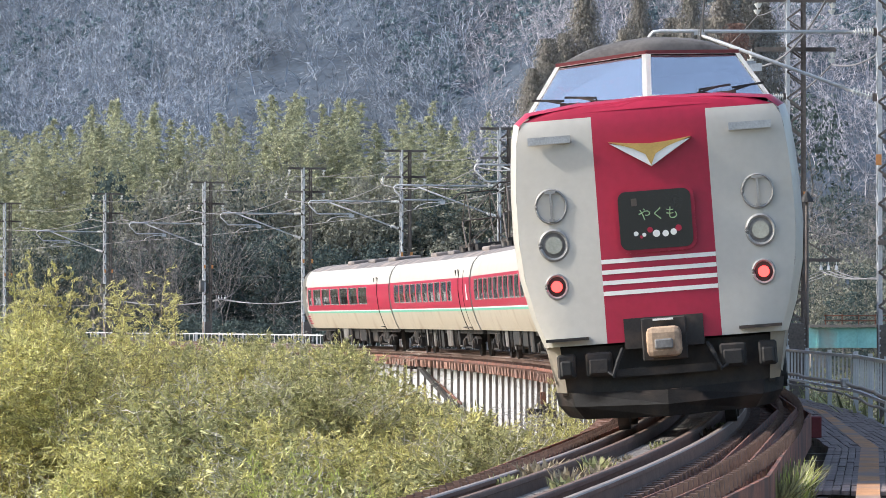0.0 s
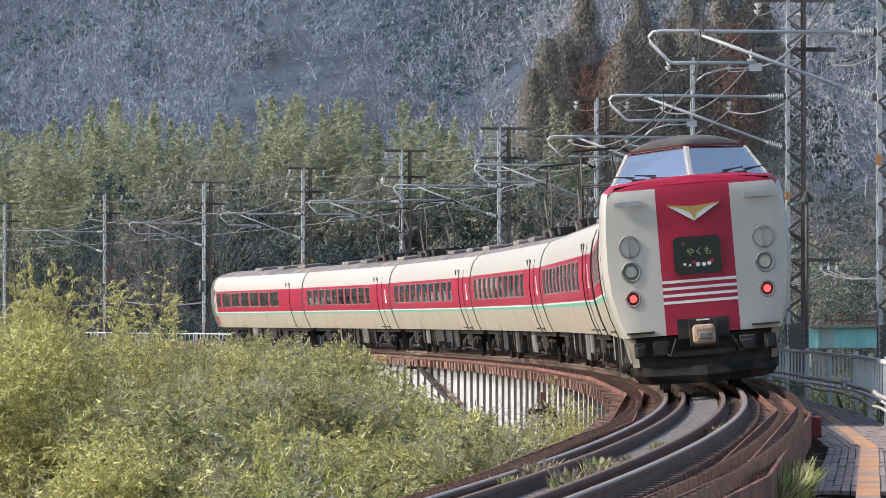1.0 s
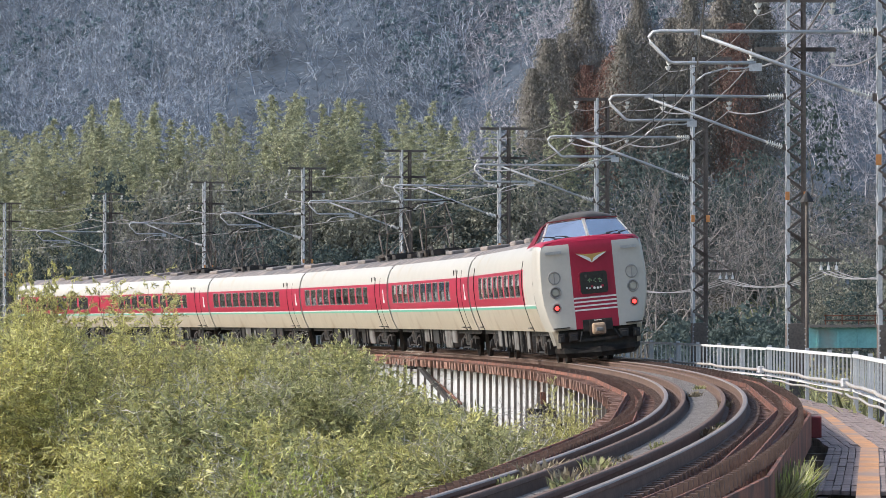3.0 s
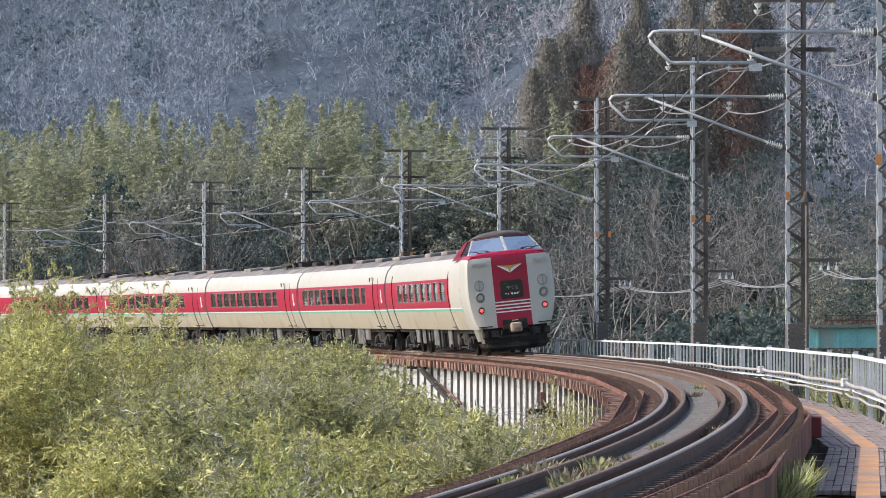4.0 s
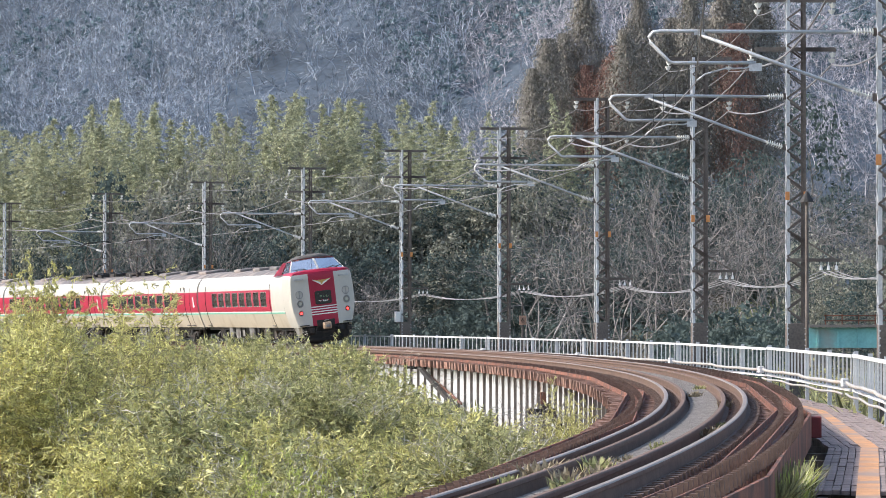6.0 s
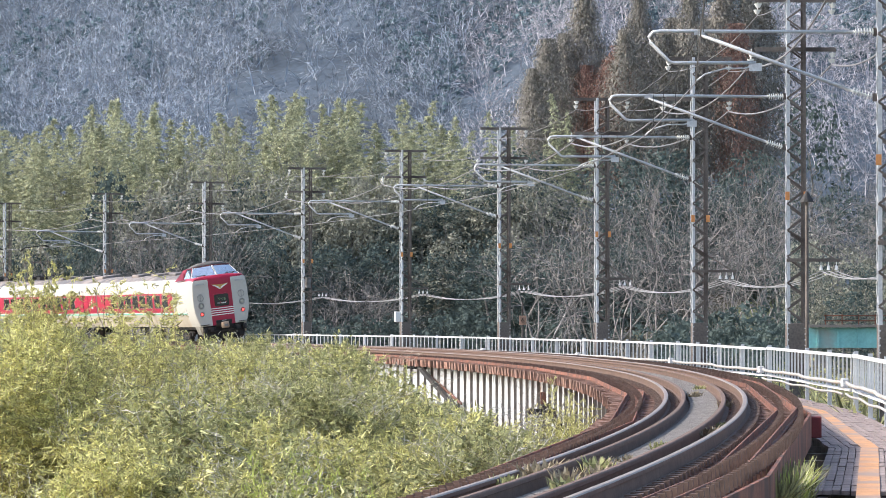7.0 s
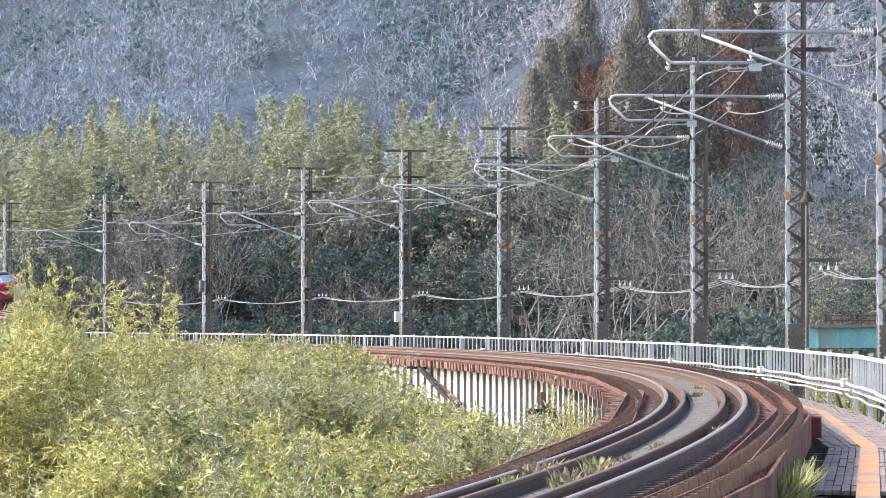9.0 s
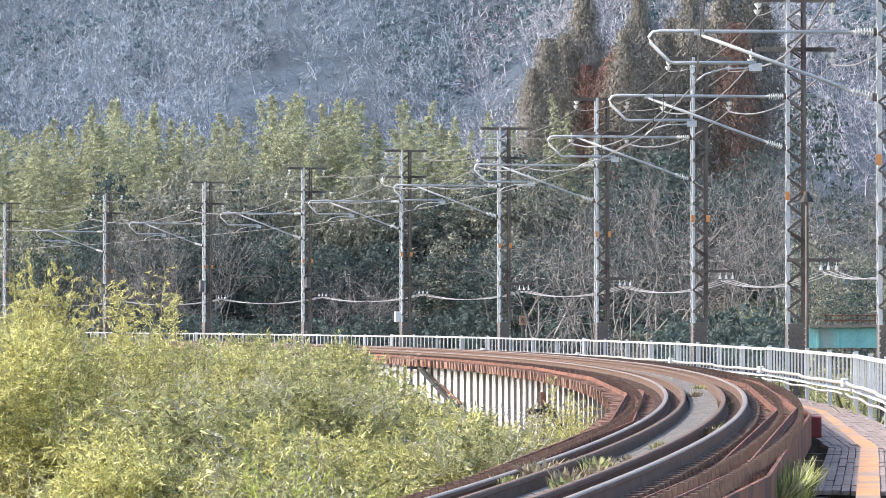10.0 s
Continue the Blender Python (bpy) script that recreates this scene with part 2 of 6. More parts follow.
RAIL_PROFILE = [(-0.062, -0.153), (-0.062, -0.141), (-0.012, -0.125), (-0.009, -0.045), (-0.032, -0.036), (-0.033, -0.010), (-0.024, 0.0),
                (0.024, 0.0), (0.033, -0.010), (0.032, -0.036), (0.009, -0.045), (0.012, -0.125), (0.062, -0.141), (0.062, -0.153)]


def rail_mesh(d0, s0, s1, step=1.0, dz=0.0):
    bm = bmesh.new()
    sweep(bm, s0, s1, step, [(d0 + a, b + dz) for a, b in RAIL_PROFILE], tilt=CANT)
    k = len(RAIL_PROFILE)
    for i, f in enumerate(bm.faces):
        f.material_index = 1 if i % k in (5, 6, 7) and i < len(bm.faces) - 2 else 0
    return bm


for side in (-0.565, 0.565):
    part("running_rail", rail_mesh(side, -36, 345), [RAILSIDE, RAILTOP], track, "worn steel rail with bright running surface")
for side in (-0.30, 0.27):
    part("guard_rail", rail_mesh(side, -36, 345, 1.0, -0.005), [RAILSIDE, RAILSIDE], track, "brown inner guard rail")

# guard angles bolted over the sleeper ends, straight from station to station
STATION, PITCH = 10.9, 19.98
for d0 in (-1.15, -0.85, 0.97, 1.21):
    for k in range(-2, 16):
        bm = bmesh.new()
        prof = [(-0.035, -0.17), (-0.035, -0.158), (-0.008, -0.155), (-0.008, -0.095), (0.008, -0.095), (0.008, -0.155), (0.035, -0.158), (0.035, -0.17)]
        ends = []
        for s, e in ((STATION + k * PITCH, 0.06), (STATION + (k + 1) * PITCH, -0.06)):
            m = frame_at(s, 0, 0, CANT)
            ends.append([bm.verts.new(m @ Vector((d0 + a, e, b))) for a, b in prof])
        for j in range(8):
            bm.faces.new((ends[0][j], ends[0][(j + 1) % 8], ends[1][(j + 1) % 8], ends[1][j]))
        bm.faces.new(ends[0])
        bm.faces.new(ends[1][::-1])
        part("guard_angle", bm, RUST, track, "rusty guard angle along the sleeper ends")

# walkway down the middle of the track: cross slats
bm = bmesh.new()
for i in range(500):
    s = -34 + i * 0.25
    m = frame_at(s, 0, 0, CANT)
    box(bm, m @ Vector((-0.015, 0, -0.125)), (0.40, 0.17, 0.04), m.to_3x3())
tagged(part("middle_footboard", bm, BALLAST, track, "weathered grey cross slats between the rails"), kind="stuff")

# bolts and chairs along the rails
bm = bmesh.new()
for i in range(440):
    s = -34 + i * 0.42
    m = frame_at(s, 0, 0, CANT)
    for d0 in (-0.69, -0.44, 0.44, 0.69):
        box(bm, m @ Vector((d0, 0, -0.135)), (0.12, 0.14, 0.05), m.to_3x3())
    for d0 in (-1.09, -0.97, 1.02, 1.26):
        box(bm, m @ Vector((d0, 0.1, -0.115)), (0.055, 0.055, 0.11), m.to_3x3())
tagged(part("track_fastenings", bm, RAILSIDE, track, "dark rail chairs and hook bolts"), kind="stuff")

# steel bridge under the track
bridge = tagged(new("girder_bridge"), "silver plate-girder railway bridge with upright stiffeners", "bridge", kind="structure")
for d0 in (-0.95, 0.95):
    bm = bmesh.new()
    sweep(bm, -36, 345, 2.0, [(d0 - 0.015, -2.55), (d0 - 0.015, -0.5), (d0 + 0.015, -0.5), (d0 + 0.015, -2.55)])
    part("web", bm, GIRDER, bridge)
    for z0 in (-0.50, -2.58):
        bm = bmesh.new()
        sweep(bm, -36, 345, 2.0, [(d0 - 0.2, z0), (d0 - 0.2, z0 + 0.035), (d0 + 0.2, z0 + 0.035), (d0 + 0.2, z0)])
        part("flange", bm, RUST if z0 > -1 else GIRDER, bridge)
# stiffeners darker than the web: shade on their near faces put into the colour
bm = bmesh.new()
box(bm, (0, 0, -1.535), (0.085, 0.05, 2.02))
stiff = to_mesh("stiffener", bm, GIRDER_SHADE)
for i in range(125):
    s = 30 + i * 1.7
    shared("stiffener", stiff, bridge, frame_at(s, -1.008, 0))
# short piers into the river bank
for i, s in enumerate((-20, 12, 44, 76, 108, 140, 172, 204, 236, 268, 300)):
    bm = bmesh.new()
    m = frame_at(s, 0, 0)
    box(bm, m @ Vector((0, 0, -5.6)), (3.2, 1.4, 6.0), m.to_3x3())
    bevel(bm, 0.15)
    part("pier", bm, BALLAST, bridge, "grey concrete pier")

# side walkway: straight panels of slats that turn at each mast
walkway = tagged(new("side_walkway"), "slatted grey walkway beside the track with an orange line", "walkway", kind="structure")


def chord(s, d=0.0, z=0.0):
    """The place s metres along on the straight line between two stations, d metres out at the stations."""
    k = math.floor((s - STATION) / PITCH)
    a, b = STATION + k * PITCH, STATION + (k + 1) * PITCH
    return along(a, d, z).lerp(along(b, d, z), (s - a) / PITCH)


def chord_frame(s, d=0.0, z=0.0):
    k = math.floor((s - STATION) / PITCH)
    return Matrix.Translation(chord(s, d, z)) @ Matrix.Rotation(heading(STATION + (k + 0.5) * PITCH), 4, "Z")


def chord_run(bm, k, profile, gap=0.0):
    """A straight profile (d, z) over panel k, between stations k and k + 1."""
    a, b = STATION + k * PITCH, STATION + (k + 1) * PITCH
    ends = []
    for u in (gap, 1 - gap):
        ends.append([bm.verts.new(along(a, d, z).lerp(along(b, d, z), u)) for d, z in profile])
    n = len(profile)
    for j in range(n):
        bm.faces.new((ends[0][j], ends[0][(j + 1) % n], ends[1][(j + 1) % n], ends[1][j]))
    bm.faces.new(ends[0])
    bm.faces.new(ends[1][::-1])


def rect(d0, d1, z0, z1):
    return [(d0, z0), (d0, z1), (d1, z1), (d1, z0)]


for k in range(-2, 15):
    for d0 in (1.70, 2.27, 2.80):
        bm = bmesh.new()
        chord_run(bm, k, rect(d0 - 0.05, d0 + 0.05, -0.75, -0.56))
        part("bearer", bm, DARKSTEEL, walkway, "dark steel walkway bearer")
    d0, d1 = (2.02, 2.24) if k < 0 else (2.12, 2.30)
    bm = bmesh.new()
    if k == 0:
        a, b = STATION, STATION + PITCH
        vs = [bm.verts.new(p_) for p_ in (along(a, 2.03, -0.494), along(a, 2.25, -0.494), along(b, 2.36, -0.494), along(b, 2.20, -0.494))]
        lo = [bm.verts.new(v.co - Vector((0, 0, 0.004))) for v in vs]
        bm.faces.new(vs)
        bm.faces.new(lo[::-1])
        for q in range(4):
            bm.faces.new((vs[q], lo[q], lo[(q + 1) % 4], vs[(q + 1) % 4]))
    else:
        chord_run(bm, k, rect(d0 + 0.08 * (k > 0), d1 + 0.06 * (k > 0), -0.498, -0.494))
    part("safety_line", bm, ORANGE, walkway, "worn orange painted line")

# cross girders in the gap between track and walkway
bm = bmesh.new()
for i in range(90):
    m = frame_at(-22 + i * 2.6, 0, 0)
    box(bm, m @ Vector((1.35, 0, -0.68)), (2.6, 0.12, 0.16), m.to_3x3())
part("cross_beam", bm, DARKSTEEL, bridge, "dark cross beams carrying the walkway")
for k in range(-3, 3):
    bm = bmesh.new()
    chord_run(bm, k, rect(1.375, 1.405, -0.46, -0.065), 0.002)
    part("edge_plate", bm, RUST, bridge, "rust-red edge plate beside the sleepers")
bm = bmesh.new()
m = frame_at(STATION + 0.6, 1.46, -0.25)
box(bm, m.translation, (0.15, 0.5, 0.27), m.to_3x3())
bevel(bm, 0.012, 1)
part("end_block", bm, DARKRED, bridge, "dull red end block of the edge plate")

# ---- fence along the walkway ----
fence = tagged(new("steel_fence"), "white-painted steel fence of flat posts along the walkway", "fence", kind="structure")
FD = 2.775
DUCT = mat("pale_conduit", (0.34, 0.325, 0.31), 0.6, scale=2, vary=0.2, fine=20, bump=0.1, dirt=(0.36, 0.30, 0.25), dirt_at=0.6)


def fence_top(s):
    return 0.50 - 0.0006 * max(0.0, s - 40)


def bent_pipe(name, pts, r, label):
    bm = bmesh.new()
    tube(bm, pts, r, 7)
    return part(name, bm, DUCT, fence, label, True)


FV = FD + 0.075
bm = bmesh.new()
box(bm, (0, 0, -0.335), (0.030, 0.034, 0.60))
baluster_me = to_mesh("baluster", bm, FENCE_W)
bm = bmesh.new()
box(bm, (0, 0, -0.5), (0.075, 0.075, 1.10))
box(bm, (0, 0, -1.02), (0.16, 0.16, 0.03))
post_me = to_mesh("post", bm, GALV)
bm = bmesh.new()
box(bm, (0, 0, 0), (0.13, 0.30, 0.16))
bevel(bm, 0.02, 1)
joint_me = to_mesh("joint_box", bm, GALV)
far_bm = bmesh.new()
for k in range(-1, 13):
    a, b = STATION + k * PITCH, STATION + (k + 1) * PITCH
    za = fence_top((a + b) / 2) + random.uniform(-0.018, 0.018)
    for nm, d0, z0, z1, m_ in (("top_rail", FV, za - 0.055, za, FENCE_W), ("lower_rail", FV, za - 0.655, za - 0.61, FENCE_W)):
        bm = bmesh.new()
        chord_run(bm, k, rect(d0 - 0.03, d0 + 0.03, z0, z1), 0.004)
        part(nm, bm, m_, fence)
    n = 25
    for i in range(n):
        s = a + 0.35 + (PITCH - 0.7) * i / (n - 1)
        m = chord_frame(s, FV, za)
        if k < 9:
            shared("baluster", baluster_me, fence, m)
        else:
            box(far_bm, m @ Vector((0, 0, -0.335)), (0.03, 0.034, 0.60), m.to_3x3())
    for i in range(5):
        shared("post", post_me, fence, chord_frame(a + 0.12 + (PITCH - 0.24) * i / 4, FV + 0.045, za))
    # the conduit sags between its clips and steps at each joint
    drop = (0.0, -0.012, 0.008, -0.012, 0.0)
    pts = [chord(a + 0.4 + (PITCH - 0.8) * i / 24, FV - 0.13, za - 0.50 + drop[i // 6] * (k < 4) - 0.012 * math.sin(math.pi * (i % 6) / 6)) for i in range(25)]
    bent_pipe("conduit", pts, 0.035, "pale conduit clipped along the fence")
    shared("joint_box", joint_me, fence, chord_frame(a + 0.2, FV - 0.13, za - 0.50))
    if k == 0 or k == 1:
        pts = [chord(a + 0.4 + (PITCH - 0.8) * i / 24, FV - 0.15, za - 0.70 + 0.015 * math.sin(i * 0.8)) for i in range(25)]
        bent_pipe("small_conduit", pts, 0.022, "thin pale conduit under the first")
tagged(part("far_balusters", far_bm, FENCE_W, fence), kind="stuff")

# ---- lattice masts and overhead line ----
POLE_S = [10.9 + 19.98 * i for i in range(16)]
PD = 3.495


def mast_meshes():
    h0, h1 = -1.1, 8.42
    out = []
    w = 0.21
    # left legs and left lacing paler: the sunlit side is put into the materials
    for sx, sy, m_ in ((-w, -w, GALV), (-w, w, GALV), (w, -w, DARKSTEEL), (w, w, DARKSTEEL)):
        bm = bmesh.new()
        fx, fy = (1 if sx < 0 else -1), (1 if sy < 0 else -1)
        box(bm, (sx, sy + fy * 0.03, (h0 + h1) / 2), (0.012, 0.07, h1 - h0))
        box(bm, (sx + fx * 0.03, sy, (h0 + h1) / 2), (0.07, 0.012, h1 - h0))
        out.append(("leg", to_mesh("leg", bm, m_), "bright galvanised left leg, its sunlit side put into the colour" if m_ is GALV else "dark brown right leg, its shaded side put into the colour"))
    for face in range(4):
        z, k = 1.05, 0
        while z < h1 - 0.4:
            a, b = (-w, w) if k % 2 else (w, -w)
            bm = bmesh.new()
            if face < 2:
                y = -w - 0.008 if face == 0 else w + 0.008
                bar(bm, (a, y, z), (b, y, z + 0.30), 0.01, 0.04)
            else:
                x = -w - 0.008 if face == 2 else w + 0.008
                bar(bm, (x, a, z), (x, b, z + 0.30), 0.01, 0.04)
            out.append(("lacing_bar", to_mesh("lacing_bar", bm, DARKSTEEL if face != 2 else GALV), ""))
            z += 0.30
            k += 1
    bm = bmesh.new()
    box(bm, (0, 0, -0.03), (0.435, 0.435, 2.14))
    bevel(bm, 0.02)
    out.append(("base_casing", to_mesh("base_casing", bm, DARKSTEEL), "dark riveted base casing"))
    bm = bmesh.new()
    for i in range(10):
        for sx in (-0.19, 0.19):
            disc(bm, (sx, -0.222, -0.25 + i * 0.13), (0, 1, 0), 0.018, 0.02, 6)
    out.append(("rivets", to_mesh("rivets", bm, GALV), ""))
    for z in (8.42, 7.30):
        bm = bmesh.new()
        box(bm, (0, 0, z), (1.84, 0.10, 0.035))
        box(bm, (0, -0.05, z - 0.04), (1.84, 0.012, 0.08))
        out.append(("cross_arm", to_mesh("cross_arm", bm, DARKSTEEL), "dark steel cross-arm"))
    for sx in (-0.21, 0.21):
        bm = bmesh.new()
        box(bm, (sx, -0.232, 3.93), (0.10, 0.014, 0.19))
        out.append(("orange_band", to_mesh("orange_band", bm, BAND), "orange reflector band"))
    bm = bmesh.new()
    box(bm, (0.38, -0.24, 2.47), (1.22, 0.07, 0.075))
    bar(bm, (-0.2, -0.24, 3.15), (0.85, -0.24, 2.5), 0.035)
    out.append(("cable_bracket", to_mesh("cable_bracket", bm, DARKSTEEL), "dark bracket for the low cables"))
    return out


def insulator_string(bm, a, b, r=0.055, n=5):
    a, b = Vector(a), Vector(b)
    pts, rad = [a], [0.02]
    for i in range(n):
        for u, q in ((0.25, 0.022), (0.3, r), (0.6, r * 0.75), (0.75, 0.022)):
            pts.append(a.lerp(b, (i + u) / n))
            rad.append(q)
    tube(bm, pts + [b], rad + [0.02], 9)


def cantilever_meshes():
    out = []
    bm = bmesh.new()
    tube(bm, [(-0.62, 0, 6.2), (-4.05, 0, 6.22), (-4.17, 0, 6.20), (-4.24, 0, 6.12), (-4.22, 0, 6.02), (-3.88, 0, 5.68), (-3.80, 0, 5.655), (-2.35, 0, 5.66)], 0.032, 8)
    out.append(("top_tube", to_mesh("top_tube", bm, GALV, True), "galvanised hooked tube"))
    bm = bmesh.new()
    tube(bm, [(-3.35, 0, 6.16), (-0.66, 0, 5.16)], 0.032, 8)
    out.append(("strut", to_mesh("strut", bm, GALV, True), "galvanised diagonal strut"))
    bm = bmesh.new()
    tube(bm, [(-2.40, 0, 5.60), (-2.55, 0.02, 5.56), (-2.9, 0.06, 5.56), (-3.25, 0.1, 5.46), (-3.42, 0.12, 5.33)], 0.018, 6)
    out.append(("steady_arm", to_mesh("steady_arm", bm, GALV, True), ""))
    for c_, sz in (((-2.36, 0, 5.58), (0.22, 0.05, 0.14)), ((-3.35, 0, 6.19), (0.18, 0.06, 0.08))):
        bm = bmesh.new()
        box(bm, c_, sz)
        out.append(("clamp", to_mesh("clamp", bm, GALV), ""))
    for a, b in (((-0.62, 0, 6.2), (-0.26, 0, 6.2)), ((-0.66, 0, 5.16), (-0.30, 0, 5.05))):
        bm = bmesh.new()
        insulator_string(bm, a, b, 0.075, 7)
        out.append(("insulator", to_mesh("insulator", bm, CERAMIC), "white ribbed insulator"))
    for z in (6.2, 5.04):
        bm = bmesh.new()
        box(bm, (-0.24, 0, z), (0.11, 0.06, 0.14))
        out.append(("hinge", to_mesh("hinge", bm, DARKSTEEL), ""))
    for x, z in ((-0.85, 8.35), (0.85, 8.35), (0.85, 7.23), (-1.0, 7.23)):
        bm = bmesh.new()
        tube(bm, [(x, 0, z + 0.06), (x - 0.02, 0, z - 0.3)], 0.012, 5)
        disc(bm, (x, 0, z - 0.08), (0, 0, 1), 0.045, 0.09, 8, 0.09)
        disc(bm, (x - 0.02, 0, z - 0.22), (0, 0, 1), 0.045, 0.09, 8, 0.09)
        out.append(("hanging_insulator", to_mesh("hanging_insulator", bm, CERAMIC), "white bell insulator"))
    for x in (0.55, 0.72, 0.90):
        bm = bmesh.new()
        tube(bm, [(x, -0.24, 2.45), (x, -0.24, 2.30)], 0.012, 5)
        disc(bm, (x, -0.24, 2.30), (0, 0, 1), 0.045, 0.10, 8, 0.025)
        out.append(("bell_insulator", to_mesh("bell_insulator", bm, CERAMIC), "white bell insulator"))
    return out


mast_parts = mast_meshes() + cantilever_meshes()
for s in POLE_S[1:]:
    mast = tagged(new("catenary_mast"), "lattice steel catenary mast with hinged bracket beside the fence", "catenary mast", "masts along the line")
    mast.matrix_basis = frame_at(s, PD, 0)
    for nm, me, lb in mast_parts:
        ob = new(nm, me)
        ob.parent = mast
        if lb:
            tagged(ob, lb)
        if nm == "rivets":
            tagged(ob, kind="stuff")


def wire(name, label, x, z, sag, r, material, y=0.0, s_list=POLE_S, category="overhead wire"):
    """One wire from mast to mast, hung at (x, z) of each."""
    bm = bmesh.new()
    pts = []
    for a, b in zip(s_list, s_list[1:]):
        pa, pb = (frame_at(q, PD, 0) @ Vector((x, y, z)) for q in (a, b))
        for i in range(10):
            u = i / 10
            pts.append(pa.lerp(pb, u) - Vector((0, 0, sag * 4 * u * (1 - u))))
    tube(bm, pts, r, 5)
    return tagged(part(name, bm, material, None), label, category, "overhead wires")


wire("contact_wire", "copper contact wire over the track", -3.42, 5.30, 0.02, 0.011, WIRE)
wire("messenger_wire", "sagging messenger wire above the contact wire", -3.35, 6.27, 0.35, 0.012, WIREDARK)
wire("feeder_wire", "thin feeder wire on the mast tops", -0.87, 8.04, 0.35, 0.009, WIRE)
wire("feeder_wire", "thin feeder wire on the mast tops", 0.83, 8.04, 0.35, 0.009, WIRE)
wire("feeder_cable", "thick feeder cable under the second cross-arm", 0.83, 6.93, 0.45, 0.02, WIRE)
wire("feeder_cable", "thick feeder cable under the second cross-arm", -1.02, 6.93, 0.45, 0.02, WIRE)
for x in (0.55, 0.72, 0.90):
    wire("signal_cable", "pale bundled cable hung low between masts", x, 2.22, 0.28, 0.011, CABLE, -0.24)
# droppers between messenger and contact wire
bm = bmesh.new()
for a, b in zip(POLE_S, POLE_S[1:]):
    pa, pb = (frame_at(q, PD, 0) @ Vector((-3.38, 0, 0)) for q in (a, b))
    for u in (0.15, 0.38, 0.62, 0.85):
        q = pa.lerp(pb, u)
        zt = 6.27 - 0.35 * 4 * u * (1 - u)
        tube(bm, [q + Vector((0, 0, 5.3)), q + Vector((0, 0, zt))], 0.006, 4)
tagged(part("wire_droppers", bm, WIREDARK), "thin droppers between the overhead wires", "overhead wire", kind="stuff")
# ---- the train ----
# half section of the car body: (half width, height)
SECTION = [(1.22, 0.92), (1.33, 1.22), (1.41, 1.55), (1.425, 1.62), (1.43, 1.66), (1.45, 1.88), (1.46, 2.20), (1.43, 2.53), (1.415, 2.62), (1.36, 2.85), (1.25, 3.08), (1.08, 3.24), (0.80, 3.35), (0.42, 3.41), (0.0, 3.43)]
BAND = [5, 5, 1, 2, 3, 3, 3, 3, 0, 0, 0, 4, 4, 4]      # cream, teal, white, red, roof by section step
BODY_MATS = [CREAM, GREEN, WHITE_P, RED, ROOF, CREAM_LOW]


def half_at(z):
    for (x0, z0), (x1, z1) in zip(SECTION, SECTION[1:]):
        if z0 <= z <= z1:
            return x0 + (x1 - x0) * (z - z0) / (z1 - z0)
    return SECTION[-1][0]


def shell(y0, y1, windows, red=None, squeeze=None):
    """The skin of a car from y0 to y1 with real openings. windows: (ya, yb) spans; red: span of the red band; squeeze(y) scales the width near the ends."""
    ys = sorted({y0, y1, *(q for w in windows for q in w), *(red or ())} | ({y0 + (y1 - y0) * i / 10 for i in range(11)} if squeeze else set()))
    bm = bmesh.new()
    for side in (-1, 1):
        grid = [[bm.verts.new((side * x * (squeeze(y) if squeeze else 1), y, z)) for x, z in SECTION] for y in ys]
        for i in range(len(ys) - 1):
            mid = (ys[i] + ys[i + 1]) / 2
            for j in range(len(SECTION) - 1):
                if j in (5, 6) and any(a < mid < b for a, b in windows):
                    continue
                f = bm.faces.new((grid[i][j], grid[i + 1][j], grid[i + 1][j + 1], grid[i][j + 1]))
                k = BAND[j]
                if k in (3,) and red and not (red[0] < mid < red[1]):
                    k = 0
                f.material_index = k
    bmesh.ops.remove_doubles(bm, verts=list(bm.verts), dist=0.0005)
    return bm


def end_wall(y):
    bm = bmesh.new()
    loop = [(x, z) for x, z in SECTION] + [(-x, z) for x, z in reversed(SECTION[:-1])]
    vs = [bm.verts.new((x * 0.995, y, z)) for x, z in loop]
    bm.faces.new(vs)
    return bm


def window_parts(car, windows):
    for a, b in windows:
        for side in (-1, 1):
            bm = bmesh.new()
            g = [bm.verts.new((side * (half_at(z) - 0.035), y, z)) for z in (1.86, 2.20, 2.55) for y in (a - 0.02, b + 0.02)]
            h = [bm.verts.new((side * (half_at(z) - 0.045), y, z)) for z in (1.86, 2.20, 2.55) for y in (a - 0.02, b + 0.02)]
            for q in (g, h):
                bm.faces.new((q[0], q[1], q[3], q[2]))
                bm.faces.new((q[2], q[3], q[5], q[4]))
            pane = part("window", bm, GLASS, car, "tinted passenger window")
            bm = bmesh.new()
            for z, zz_ in ((1.88, 1.91), (2.50, 2.53)):
                bar(bm, (side * (half_at(z) - 0.012), a, z + (0.015 if z < 2 else 0.015)), (side * (half_at(z) - 0.012), b, z + 0.015), 0.03, 0.03)
            for y in (a + 0.015, b - 0.015):
                bar(bm, (side * (half_at(1.90) - 0.014), y, 1.90), (side * (half_at(2.2) - 0.014), y, 2.2), 0.03, 0.03)
                bar(bm, (side * (half_at(2.2) - 0.014), y, 2.2), (side * (half_at(2.52) - 0.014), y, 2.52), 0.03, 0.03)
            fr = part("frame", bm, CHROME, pane)


def side_line(car, y, name, w=0.035):
    """A dark door gap that follows the side, with a step below."""
    for side in (-1, 1):
        bm = bmesh.new()
        pts = [(side * (x + 0.004), y, z) for x, z in SECTION[:11] if z < 2.9]
        for a, b in zip(pts, pts[1:]):
            bar(bm, a, b, 0.014, w)
        part(name, bm, RUBBER, car, "dark door edge")
        bm = bmesh.new()
        box(bm, (side * 1.30, y + 0.25, 1.02), (0.10, 0.5, 0.03))
        part("door_step", bm, BOXGREY, car)


